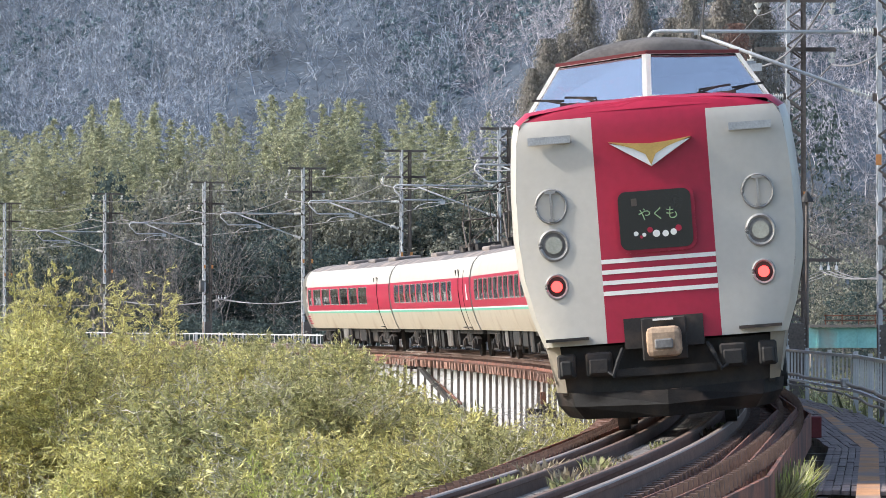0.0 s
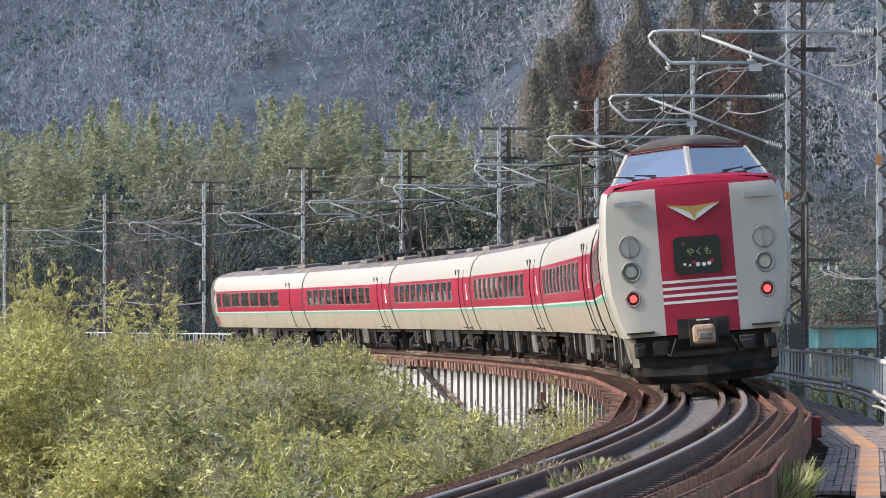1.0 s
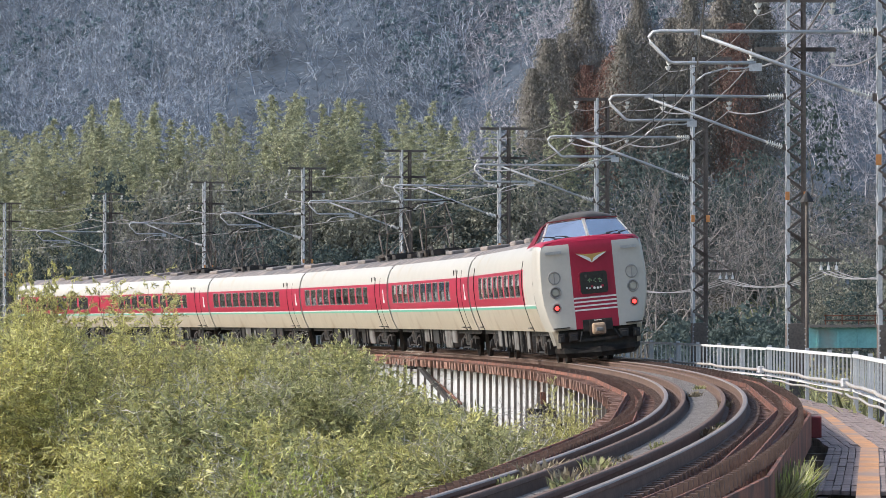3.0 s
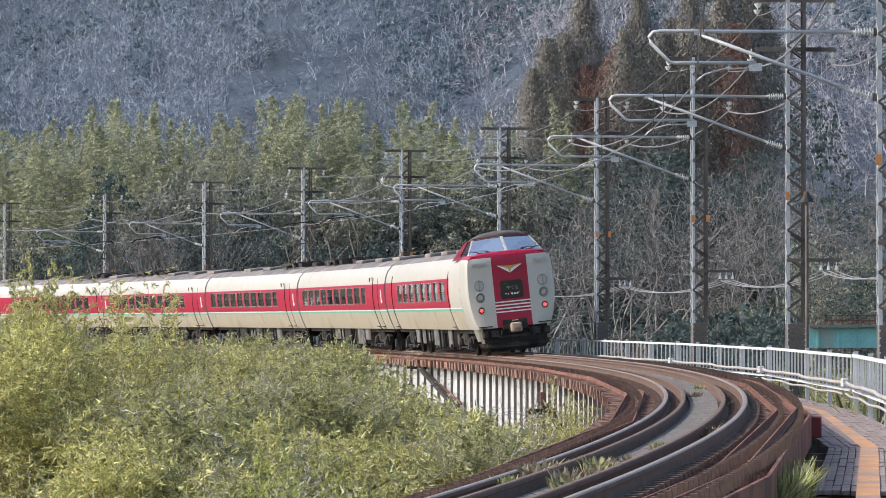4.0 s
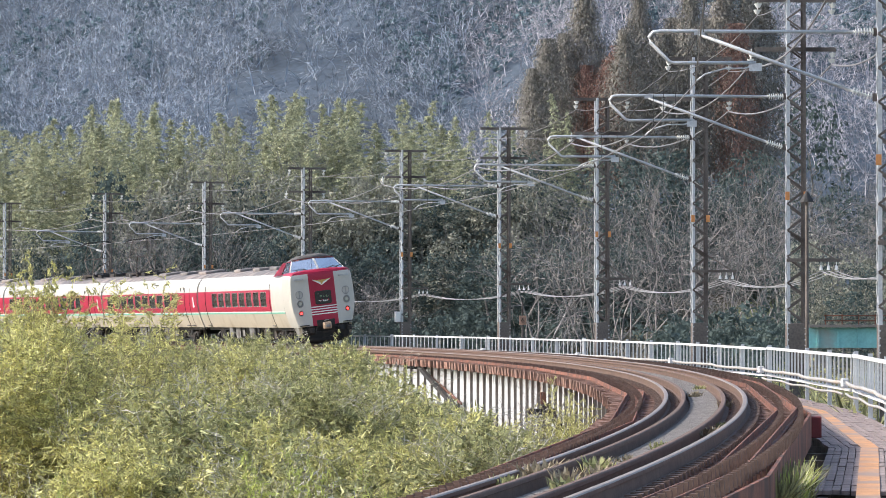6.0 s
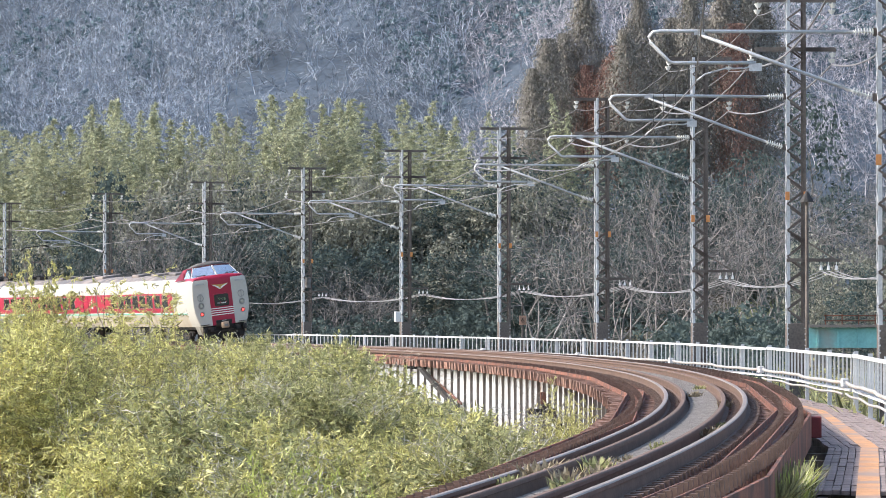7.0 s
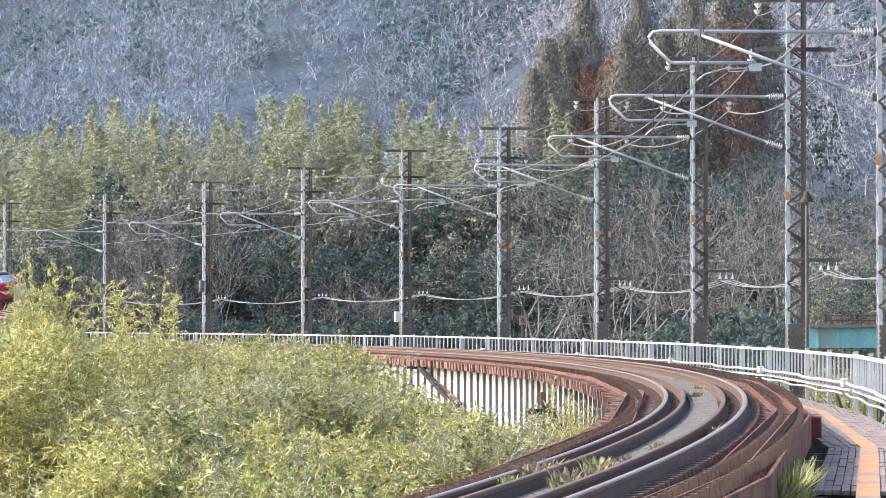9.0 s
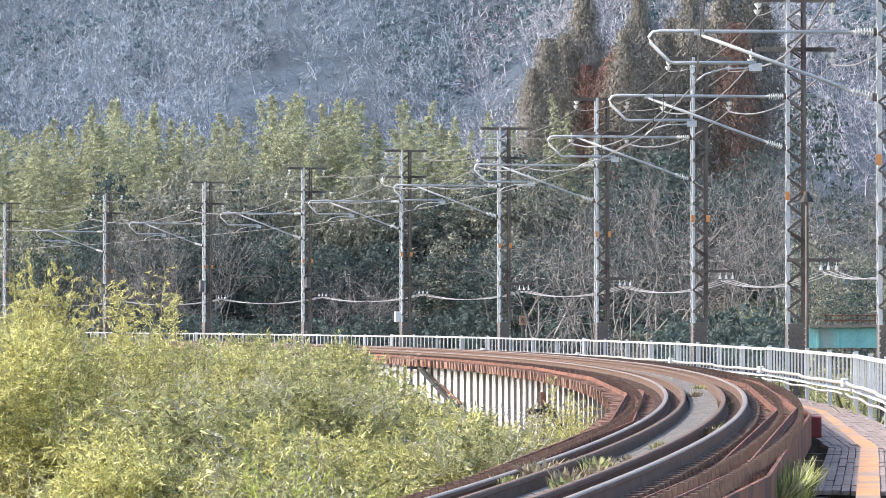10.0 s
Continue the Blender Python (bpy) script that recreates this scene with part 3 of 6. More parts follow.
def small_marks(car, y):
    for side in (-1, 1):
        bm = bmesh.new()
        box(bm, (side * (half_at(2.75) + 0.002), y, 2.75), (0.02, 0.14, 0.24))
        part("side_lamp_slot", bm, UNDER, car, "dark signal slot")
        bm = bmesh.new()
        box(bm, (side * (half_at(2.78) + 0.002), y - 0.55, 2.78), (0.02, 0.10, 0.22))
        part("marker_slot", bm, BOXGREY, car)


def bogie(car, y):
    b = new("bogie")
    b.parent = car
    bm = bmesh.new()
    for side in (-1, 1):
        pts = [(-1.45, 0.52), (-1.1, 0.62), (-0.5, 0.50), (0.5, 0.50), (1.1, 0.62), (1.45, 0.52)]
        for (ya, za), (yb, zb) in zip(pts, pts[1:]):
            bar(bm, (side * 0.98, y + ya, za), (side * 0.98, y + yb, zb), 0.14, 0.20)
        for yy in (-1.05, 1.05):
            box(bm, (side * 1.02, y + yy, 0.46), (0.2, 0.36, 0.34))
            disc(bm, (side * 1.13, y + yy, 0.46), (1, 0, 0), 0.13, 0.08, 12)
        for yy in (-0.3, 0.3):
            disc(bm, (side * 1.0, y + yy, 0.68), (0, 0, 1), 0.12, 0.34, 10)
        bar(bm, (side * 1.1, y - 0.9, 0.34), (side * 1.1, y + 0.9, 0.34), 0.05)
    box(bm, (0, y, 0.6), (1.9, 0.5, 0.26))
    fr = part("frame", bm, UNDER, b, "black cast bogie frame")
    for yy in (-1.05, 1.05):
        for side in (-1, 1):
            bm = bmesh.new()
            disc(bm, (side * 0.56, y + yy, 0.43), (1, 0, 0), 0.43, 0.12, 24)
            part("wheel", bm, UNDER, b, "dark steel wheel")
    b_mesh = bmesh.new()
    return b


def under_boxes(car, seed, y0=-4.9, y1=4.9):
    rng = random.Random(seed)
    y = y0
    while y < y1 - 0.3:
        L = rng.choice((0.35, 0.5, 0.8, 1.2, 1.6))
        L = min(L, y1 - y)
        zt = 0.94
        zb = rng.uniform(0.25, 0.5)
        hw = rng.uniform(1.0, 1.2)
        bmat = rng.choice((UNDER, UNDER, BOXGREY, BOXGREY))
        for side in (-1, 1):
            bm = bmesh.new()
            box(bm, (side * hw * 0.82, y + L / 2, (zt + zb) / 2), (hw * 0.36, L * 0.9, zt - zb))
            bevel(bm, 0.03, 1)
            part("equipment_box", bm, bmat, car)
            bm = bmesh.new()
            bar(bm, (side * 1.15, y + L * 0.95, 0.3), (side * 1.15, y + L * 0.95, 0.95), 0.05)
            part("hanger", bm, UNDER, car)
        y += L + rng.uniform(0.12, 0.4)
    bm = bmesh.new()
    box(bm, (0, 0, 0.86), (2.2, 20.0, 0.14))
    part("underframe", bm, UNDER, car)


def pantograph(car, y, height=1.75):
    """A raised diamond pantograph on four white insulators."""
    p = new("pantograph")
    p.parent = car
    z0 = 3.62
    bm = bmesh.new()
    for sx in (-0.55, 0.55):
        bar(bm, (sx, y - 1.0, z0), (sx, y + 1.0, z0), 0.09)
    for yy in (-0.95, 0, 0.95):
        bar(bm, (-0.6, y + yy, z0), (0.6, y + yy, z0), 0.09)
    box(bm, (0, y + 1.5, 3.56), (1.1, 0.8, 0.2))
    box(bm, (0, y - 1.6, 3.55), (0.9, 0.7, 0.18))
    box(bm, (0.3, y - 2.6, 3.53), (0.7, 0.9, 0.14))
    part("base_frame", bm, UNDER, p, "black pantograph base")
    for sx in (-0.55, 0.55):
        for yy in (-0.8, 0.8):
            bm = bmesh.new()
            disc(bm, (sx, y + yy, 3.53), (0, 0, 1), 0.07, 0.2, 10, 0.09)
            part("insulator", bm, BOXGREY, p)
    for x, yy in ((-0.3, -0.45), (0.3, 0.35)):
        bm = bmesh.new()
        disc(bm, (x, y + yy, 3.72), (0, 0, 1), 0.07, 0.17, 10, 0.05)
        part("spring_cover", bm, BOXGREY, p, "grey spring cover")
    zk, zt = z0 + height * 0.48, z0 + height

    def arm(pts, r):
        bm = bmesh.new()
        tube(bm, pts, r, 6)
        part("arm", bm, DARKSTEEL, p, "dark tubular pantograph arm")
    for sx in (-0.5, 0.5):
        for sy in (-1, 1):
            arm([(sx, y + sy * 0.35, z0), (sx * 0.95, y + sy * 0.95, zk)], 0.026)
            arm([(sx * 0.95, y + sy * 0.95, zk), (sx * 0.8, y + sy * 0.08, zt - 0.06)], 0.02)
    for sy in (-1, 1):
        arm([(-0.48, y + sy * 0.95, zk), (0.48, y + sy * 0.95, zk)], 0.022)
        arm([(-0.5, y + sy * 0.35, z0), (0.48, y + sy * 0.95, zk)], 0.014)
        arm([(-0.48, y + sy * 0.95, zk), (0.4, y + sy * 0.08, zt - 0.06)], 0.012)
    bm = bmesh.new()
    for sy in (-0.16, 0.16):
        tube(bm, [(-0.85, y + sy, zt - 0.16), (-0.6, y + sy, zt), (0.6, y + sy, zt), (0.85, y + sy, zt - 0.16)], 0.025, 6)
    part("collector_head", bm, UNDER, p)
    return p


def roof_gear(car, ys):
    for y in ys:
        bm = bmesh.new()
        box(bm, (0, y, 3.46), (1.0, 1.5, 0.16))
        bevel(bm, 0.05, 2)
        part("roof_cooler", bm, ROOF, car, "low grey roof housing")


def round_panel(w, h, r, y0, y1, zc):
    """A flat panel with rounded corners between two depths."""
    bm = bmesh.new()
    pts = []
    for cx_, cz_, a0_ in ((w / 2 - r, h / 2 - r, 0), (-w / 2 + r, h / 2 - r, 90), (-w / 2 + r, -h / 2 + r, 180), (w / 2 - r, -h / 2 + r, 270)):
        for k in range(7):
            a = radians(a0_ + 15 * k)
            pts.append((cx_ + r * math.cos(a), zc + cz_ + r * math.sin(a)))
    A = [bm.verts.new((x, y0, z)) for x, z in pts]
    B = [bm.verts.new((x, y1, z)) for x, z in pts]
    bm.faces.new(A)
    bm.faces.new(B[::-1])
    for k in range(len(pts)):
        q = (k + 1) % len(pts)
        bm.faces.new((A[k], A[q], B[q], B[k]))
    return bm


def gangway(car, y, sgn):
    bm = bmesh.new()
    box(bm, (0, y + sgn * 0.11, 2.0), (2.35, 0.22, 2.35))
    part("gangway", bm, RUBBER, car, "black gangway bellows")


def seats(car, y0, y1):
    bm = bmesh.new()
    y = y0
    while y < y1:
        for x in (-0.75, 0.75):
            box(bm, (x, y, 1.75), (0.95, 0.14, 0.75))
        y += 0.94
    part("seat_rows", bm, SEATC, car, "rows of grey seat backs")
    bm = bmesh.new()
    box(bm, (0, (y0 + y1) / 2, 1.15), (2.5, y1 - y0 + 3, 0.06))
    part("inner_floor", bm, INNER, car)


def middle_car(seed, panto_y):
    car = tagged(new("train_car"), "cream and crimson electric train car with a pantograph", "train car", "cars of the train")
    L = 10.52
    wins = [(-6.6 + i * 1.62, -6.6 + i * 1.62 + 1.28) for i in range(10)]
    wins[0] = (-6.25, -5.35 + 0.02)
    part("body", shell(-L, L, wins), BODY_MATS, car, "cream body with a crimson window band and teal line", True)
    for y, sg in ((-L + 0.01, -1), (L - 0.01, 1)):
        part("end_wall", end_wall(y), CREAM, car)
    gangway(car, L, 1)
    window_parts(car, wins)
    side_line(car, -8.0, "door_edge")
    side_line(car, -9.0, "door_edge", 0.014)
    small_marks(car, -7.2)
    for side in (-1, 1):
        bm = bmesh.new()
        box(bm, (side * (half_at(2.15) + 0.001), -9.75, 2.2), (0.012, 0.16, 0.42))
        box(bm, (side * (half_at(1.98) + 0.001), -9.75, 1.97), (0.012, 0.30, 0.12))
        part("side_mark", bm, WHITE_P, car, "white upright mark on the red band")
    for y in (-6.9, 6.9):
        bogie(car, y)
    under_boxes(car, seed)
    seats(car, -6.5, 10)
    if panto_y is not None:
        pantograph(car, panto_y)
    roof_gear(car, [q for q in (-8.3, -4.5, 0.0, 4.5) if panto_y is None or abs(q - panto_y) > 3.2])
    return car


def rear_squeeze(y):
    return 1 - 0.055 * max(0.0, min(1.0, (-9.2 - y) / 1.3)) ** 2


def rear_car():
    """The trailing driving car: high cab over a flat rounded nose."""
    car = tagged(new("driving_car"), "cream driving car with crimson nose panel and raised cab", "train car", "cars of the train")
    y0, L = -10.45, 10.52
    wins = [(-5.6 + i * 1.62, -5.6 + i * 1.62 + 1.26) for i in range(8)]
    part("body", shell(-9.2, L, wins, red=(-6.6, L)), BODY_MATS, car, "cream body with a crimson window band and teal line", True)
    part("end_wall", end_wall(L - 0.01), CREAM, car)
    gangway(car, L, 1)
    window_parts(car, wins)
    side_line(car, 8.6, "door_edge")
    side_line(car, -6.35, "door_edge", 0.025)
    for y in (-6.9, 6.9):
        bogie(car, y)
    under_boxes(car, 3)
    seats(car, -5, 9)
    roof_gear(car, (-3.2, 0.6, 5.0))

    # nose: sections shrinking towards the flat face
    prof = [(1.22, 0.92), (1.33, 1.22), (1.42, 1.62), (1.455, 2.00), (1.45, 2.45), (1.43, 2.75), (1.405, 3.0), (1.365, 3.17), (1.24, 3.27), (0.70, 3.33), (0.0, 3.35)]
    rings = [(-9.2, 1.0, 1.0), (-9.9, 0.995, 1.0), (-10.25, 0.987, 0.998), (-10.42, 0.967, 0.992), (-10.50, 0.94, 0.98)]

    def face_y(x, z):
        return -10.50 - 0.10 * (1 - (x / 1.35) ** 2) - 0.03 * max(0.0, (2.4 - z))

    bm = bmesh.new()
    loops = []
    for k, (y, w, h) in enumerate(rings):
        row = []
        pts = [(-x, z) for x, z in prof] + [(x, z) for x, z in reversed(prof[:-1])]
        for x, z in pts:
            zz_ = 0.92 + (z - 0.92) * h
            row.append(bm.verts.new((x * w, y, zz_)))
        loops.append(row)
    for k, (a, b) in enumerate(zip(loops, loops[1:])):
        for j in range(len(a) - 1):
            f = bm.faces.new((a[j], a[j + 1], b[j + 1], b[j]))
            z = (a[j].co.z + a[j + 1].co.z) / 2
            f.material_index = 1 if z > 3.19 else 0
    part("nose_flank", bm, [CREAM, RED], car, "rounded cream nose flank", True)

    # the face: grid of quads split at the panel edges
    zs = [0.92, 1.20, 1.40, 1.55, 1.70, 1.90, 2.1, 2.3, 2.5, 2.7, 2.9, 3.05, 3.16, 3.24, 3.29, 3.322]
    fw = 0.94

    def hw(z):
        zz_ = 0.92 + (z - 0.92) / 0.98
        for (x0, z0), (x1, z1) in zip(prof, prof[1:]):
            if z0 <= zz_ <= z1:
                return (x0 + (x1 - x0) * (zz_ - z0) / (z1 - z0)) * fw
        return 0.0
    bm = bmesh.new()
    RW = 0.565
    grid = []
    for z in zs:
        h = max(hw(z), 0.02)
        row = []
        for u in (-1, -0.9, -0.75, -0.6):
            row.append((u * h if h > RW + 0.1 else u * h, z))
        e = min(RW, h * 0.55)
        for u in (-1, -0.5, 0, 0.5, 1):
            row.append((u * e, z))
        for u in (0.6, 0.75, 0.9, 1):
            row.append((u * h, z))
        row = [(-h, z), (-(h * 0.8 + e * 0.2), z), (-(h + e) / 2, z), (-e, z), (-e / 2, z), (0, z), (e / 2, z), (e, z), ((h + e) / 2, z), (h * 0.8 + e * 0.2, z), (h, z)]
        def yy(x, z, h):
            edge = abs(x) / h
            return face_y(x, z) + (0.10 * max(0.0, (z - 3.05) / 0.27) ** 2) if edge < 0.98 else -10.50 + 0.03 * max(0.0, (z - 3.05) / 0.27)
        grid.append([bm.verts.new((x, yy(x, z, h), z)) for x, z in row])
    for i in range(len(zs) - 1):
        for j in range(10):
            f = bm.faces.new((grid[i][j], grid[i][j + 1], grid[i + 1][j + 1], grid[i + 1][j]))
            zc = (zs[i] + zs[i + 1]) / 2
            f.material_index = 1 if (3 <= j <= 6 and zc > 0.9) or zc > 3.12 else 0
    part("nose_face", bm, [CREAM, RED], car, "flat cream nose with a crimson centre panel", True)

    F = lambda x, z: face_y(x, z)
    # white pinstripes low on the red panel
    for z in (1.388, 1.493, 1.598, 1.702):
        bm = bmesh.new()
        for k in range(6):
            xa, xb = -0.565 + k * 0.188, -0.565 + (k + 1) * 0.188
            vs = [bm.verts.new((x, F(x, zz_) - 0.005, zz_)) for x, zz_ in ((xa, z), (xb, z), (xb, z + 0.042), (xa, z + 0.042))]
            bm.faces.new(vs)
        part("nose_stripe", bm, WHITE_P, car, "white stripe across the red panel")
    # train-name display
    bm = round_panel(0.78, 0.635, 0.10, F(0, 2.1) - 0.035, F(0, 2.1) + 0.03, 2.105)
    rim = part("display_rim", bm, RED, car, "red raised rim of the name display")
    bm = round_panel(0.715, 0.575, 0.08, F(0, 2.1) - 0.048, F(0, 2.1) + 0.02, 2.105)
    disp = part("name_display", bm, DISPLAY, car, "dark train-name display with green lettering")
    fy = F(0, 2.1) - 0.052
    cu = bpy.data.curves.new("lettering", "FONT")
    cu.body, cu.size, cu.align_x, cu.align_y, cu.extrude = "やくも", 0.135, "CENTER", "CENTER", 0.002
    cu.materials.append(PALEGREEN)
    tx = new("lettering", cu)
    tx.parent = disp
    tx.matrix_basis = pose(0.03, fy, 2.15, 90, 0, 0)
    bm = bmesh.new()
    for x, z, r in ((-0.2, 2.0, 0.03), (-0.12, 1.985, 0.025), (0.0, 1.99, 0.045), (0.09, 1.985, 0.04), (0.17, 1.995, 0.04)):
        disc(bm, (x, fy, z - 0.025), (0, 1, 0), r * 0.8, 0.006, 12)
    part("flower_picture", bm, WHITE_P, disp, "small white flowers on the display")
    bm = bmesh.new()
    for x, z, r in ((-0.06, 2.03, 0.035), (0.22, 2.03, 0.04), (-0.15, 1.965, 0.02)):
        disc(bm, (x, fy - 0.001, z - 0.025), (0, 1, 0), r * 0.8, 0.006, 12)
    part("flower_picture", bm, RED, disp, "small red flowers on the display")
    bm = bmesh.new()
    box(bm, (-0.20, fy, 2.285), (0.055, 0.006, 0.075))
    part("display_bar", bm, BOXGREY, disp)
    # winged emblem
    y = F(0, 2.85) - 0.03
    for sgn in (-1, 1):
        bm = bmesh.new()
        front = [(0, 2.630), (sgn * 0.40, 2.880), (sgn * 0.17, 2.825), (0, 2.760)]
        a = [bm.verts.new((px, y - 0.02, pz)) for px, pz in front]
        b = [bm.verts.new((px, y + 0.06, pz)) for px, pz in front]
        bm.faces.new(a)
        bm.faces.new(b[::-1])
        for k in range(4):
            bm.faces.new((a[k], a[(k + 1) % 4], b[(k + 1) % 4], b[k]))
        part("emblem_wing", bm, SILVER, car, "silver wing of the nose emblem")
        bm = bmesh.new()
        front = [(0, 2.640), (sgn * 0.05, 2.750), (sgn * 0.17, 2.815), (sgn * 0.41, 2.895), (sgn * 0.16, 2.865), (0, 2.855)]
        a = [bm.verts.new((px, y - 0.032, pz)) for px, pz in front]
        b = [bm.verts.new((px, y + 0.06, pz)) for px, pz in front]
        bm.faces.new(a)
        bm.faces.new(b[::-1])
        for k in range(6):
            bm.faces.new((a[k], a[(k + 1) % 6], b[(k + 1) % 6], b[k]))
        part("emblem_crest", bm, GOLD, car, "gold crest of the nose emblem")
    # lamps and round covers, handrails
    for sgn in (-1, 1):
        yl = F(1.0, 2.0)
        x = sgn * 1.02
        bm = bmesh.new()
        tube(bm, [(x + 0.15 * math.cos(q), yl - 0.01, 2.31 + 0.165 * math.sin(q)) for q in np.linspace(0, 2 * math.pi, 25)], 0.016, 6)
        ring = part("round_cover", bm, BEZEL, car, "round lamp cover with a bar handle")
        bm = bmesh.new()
        disc(bm, (x, yl + 0.005, 2.31), (0, 1, 0), 0.145, 0.02, 24)
        part("lid", bm, CREAM, ring)
        bm = bmesh.new()
        bar(bm, (x, yl - 0.03, 2.17), (x, yl - 0.03, 2.45), 0.022)
        box(bm, (x, yl - 0.02, 2.45), (0.11, 0.04, 0.03))
        box(bm, (x, yl - 0.02, 2.17), (0.05, 0.04, 0.03))
        part("bar_handle", bm, BEZEL, ring)
        bm = bmesh.new()
        tube(bm, [(x + 0.135 * math.cos(q), yl - 0.012, 1.925 + 0.145 * math.sin(q)) for q in np.linspace(0, 2 * math.pi, 25)], 0.022, 6)
        hl = part("headlamp", bm, BEZEL, car, "unlit round headlamp")
        bm = bmesh.new()
        disc(bm, (x, yl - 0.003, 1.925), (0, 1, 0), 0.125, 0.02, 24)
        part("bowl", bm, BOXGREY, hl)
        bm = bmesh.new()
        disc(bm, (x, yl - 0.02, 1.925), (0, 1, 0), 0.085, 0.03, 20, 0.07)
        part("lens", bm, LENS, hl)
        bm = bmesh.new()
        tube(bm, [(x + 0.105 * math.cos(q), yl - 0.02, 1.515 + 0.115 * math.sin(q)) for q in np.linspace(0, 2 * math.pi, 25)], 0.018, 6)
        tl = part("tail_lamp", bm, BEZEL, car, "glowing red tail lamp")
        bm = bmesh.new()
        disc(bm, (x, yl - 0.012, 1.515), (0, 1, 0), 0.10, 0.02, 20)
        part("housing", bm, UNDER, tl)
        bm = bmesh.new()
        disc(bm, (x, yl - 0.03, 1.515), (0, 1, 0), 0.056, 0.03, 20, 0.05)
        part("lens", bm, LAMP_RED, tl, "bright red lens")
        bm = bmesh.new()
        bar(bm, (sgn * 0.78, F(0.95, 2.98) - 0.05, 2.96), (sgn * 1.20, F(0.95, 2.98) - 0.03, 2.96), 0.05, 0.075)
        part("grab_rail", bm, STEEL, car, "bright steel grab rail")
        bm = bmesh.new()
        box(bm, (sgn * 0.95, F(0.95, 1.0) - 0.05, 0.985), (0.42, 0.22, 0.03))
        part("foot_step", bm, UNDER, car, "dark step under the nose")
    # rounded brow between the face and the windscreens
    bm = bmesh.new()
    low, top, ridge = [], [], []
    for k in range(25):
        u = -1 + k / 12
        x = 1.165 * u
        zz_ = 3.285 - 0.12 * abs(u) ** 6
        yf = -10.505 + 0.02 * abs(u)
        ridge.append(bm.verts.new((x, yf - 0.068 * (1 - u * u), zz_ - 0.075 * (1 - u ** 6))))
        low.append(bm.verts.new((x, yf - 0.05 * (1 - u * u) + 0.03, zz_)))
        top.append(bm.verts.new((1.225 * u, -10.345 + 0.355 * abs(u), 3.335 - 0.055 * abs(u))))
    for a, b in ((ridge, low), (low, top)):
        for k in range(24):
            bm.faces.new((a[k], a[k + 1], b[k + 1], b[k]))
    part("nose_brow", bm, RED, car, "rounded crimson brow under the windscreens", True)
    # raised cab
    c0 = [(-1.22, -9.98, 3.27), (0.0, -10.33, 3.33), (1.22, -9.98, 3.27)]
    c1 = [(-0.93, -9.30, 3.78), (0.0, -9.52, 3.83), (0.93, -9.30, 3.78)]
    back0, back1 = [(1.30, -6.9, 3.15), (-1.30, -6.9, 3.15)], [(0.92, -7.5, 3.70), (-0.92, -7.5, 3.70)]

    def quad(bm, pts, t=0.0):
        vs = [bm.verts.new(p_) for p_ in pts]
        bm.faces.new(vs)

    def inset(p4, k):
        c = sum((Vector(q) for q in p4), Vector()) / 4
        return [Vector(q).lerp(c, k) for q in p4]
    for i in (0, 1):
        q4 = [c0[i], c0[i + 1], c1[i + 1], c1[i]]
        bm = bmesh.new()
        outer = [Vector(q) for q in q4]
        inner = inset(q4, 0.085)
        for a in range(4):
            b = (a + 1) % 4
            quad(bm, [outer[a], outer[b], inner[b], inner[a]])
        bmesh.ops.solidify(bm, geom=list(bm.faces), thickness=0.04)
        ws = part("windscreen", bm, WHITE_P, car, "sloping windscreen in a pale frame")
        bm = bmesh.new()
        quad(bm, [v + Vector((0, 0.02, 0)) for v in inset(q4, 0.07)])
        bmesh.ops.solidify(bm, geom=list(bm.faces), thickness=0.015)
        part("pane", bm, CABGLASS, ws)
        # wipers
        bm = bmesh.new()
        sg = -1 if i == 0 else 1
        for xx in (0.45, 0.78):
            base = Vector((sg * xx, -10.25 + 0.26 * (xx - 0.1), 3.325))
            tip = base + Vector((sg * 0.26, 0.09, 0.07))
            bar(bm, base, tip, 0.02)
            bar(bm, tip + Vector((-sg * 0.2, -0.01, -0.02)), tip + Vector((sg * 0.12, 0.03, 0.01)), 0.022)
            bar(bm, base + Vector((-0.1, 0, 0.0)), base + Vector((0.1, 0, 0.0)), 0.035)
        part("wiper", bm, UNDER, ws, "dark wiper on the windscreen")
    for sg in (-1, 1):
        i = 0 if sg < 0 else 2
        q4 = [c0[i], (sg * 1.30, -6.9, 3.15), (sg * 0.92, -7.5, 3.70), c1[i]]
        bm = bmesh.new()
        outer = [Vector(q) for q in q4]
        m1 = [outer[0].lerp(outer[1], 0.52), outer[3].lerp(outer[2], 0.62)]
        win = inset([outer[0], m1[0], m1[1], outer[3]], 0.14)
        for a, b in ((0, 1), (1, 2), (2, 3), (3, 0)):
            o = [outer[0], m1[0], m1[1], outer[3]]
            quad(bm, [o[a], o[b], win[b], win[a]])
        quad(bm, [m1[0], outer[1], outer[2], m1[1]])
        bmesh.ops.solidify(bm, geom=list(bm.faces), thickness=0.04)
        for f in bm.faces:
            f.material_index = 0
        cs = part("cab_side", bm, [RED, WHITE_P], car, "crimson cab side with a white window frame")
        bm = bmesh.new()
        quad(bm, [v - Vector((sg * 0.02, 0, 0)) for v in inset([outer[0], m1[0], m1[1], outer[3]], 0.12)])
        bmesh.ops.solidify(bm, geom=list(bm.faces), thickness=0.015)
        part("pane", bm, CABGLASS, cs)
    # cab roof
    bm = bmesh.new()
    rows = []
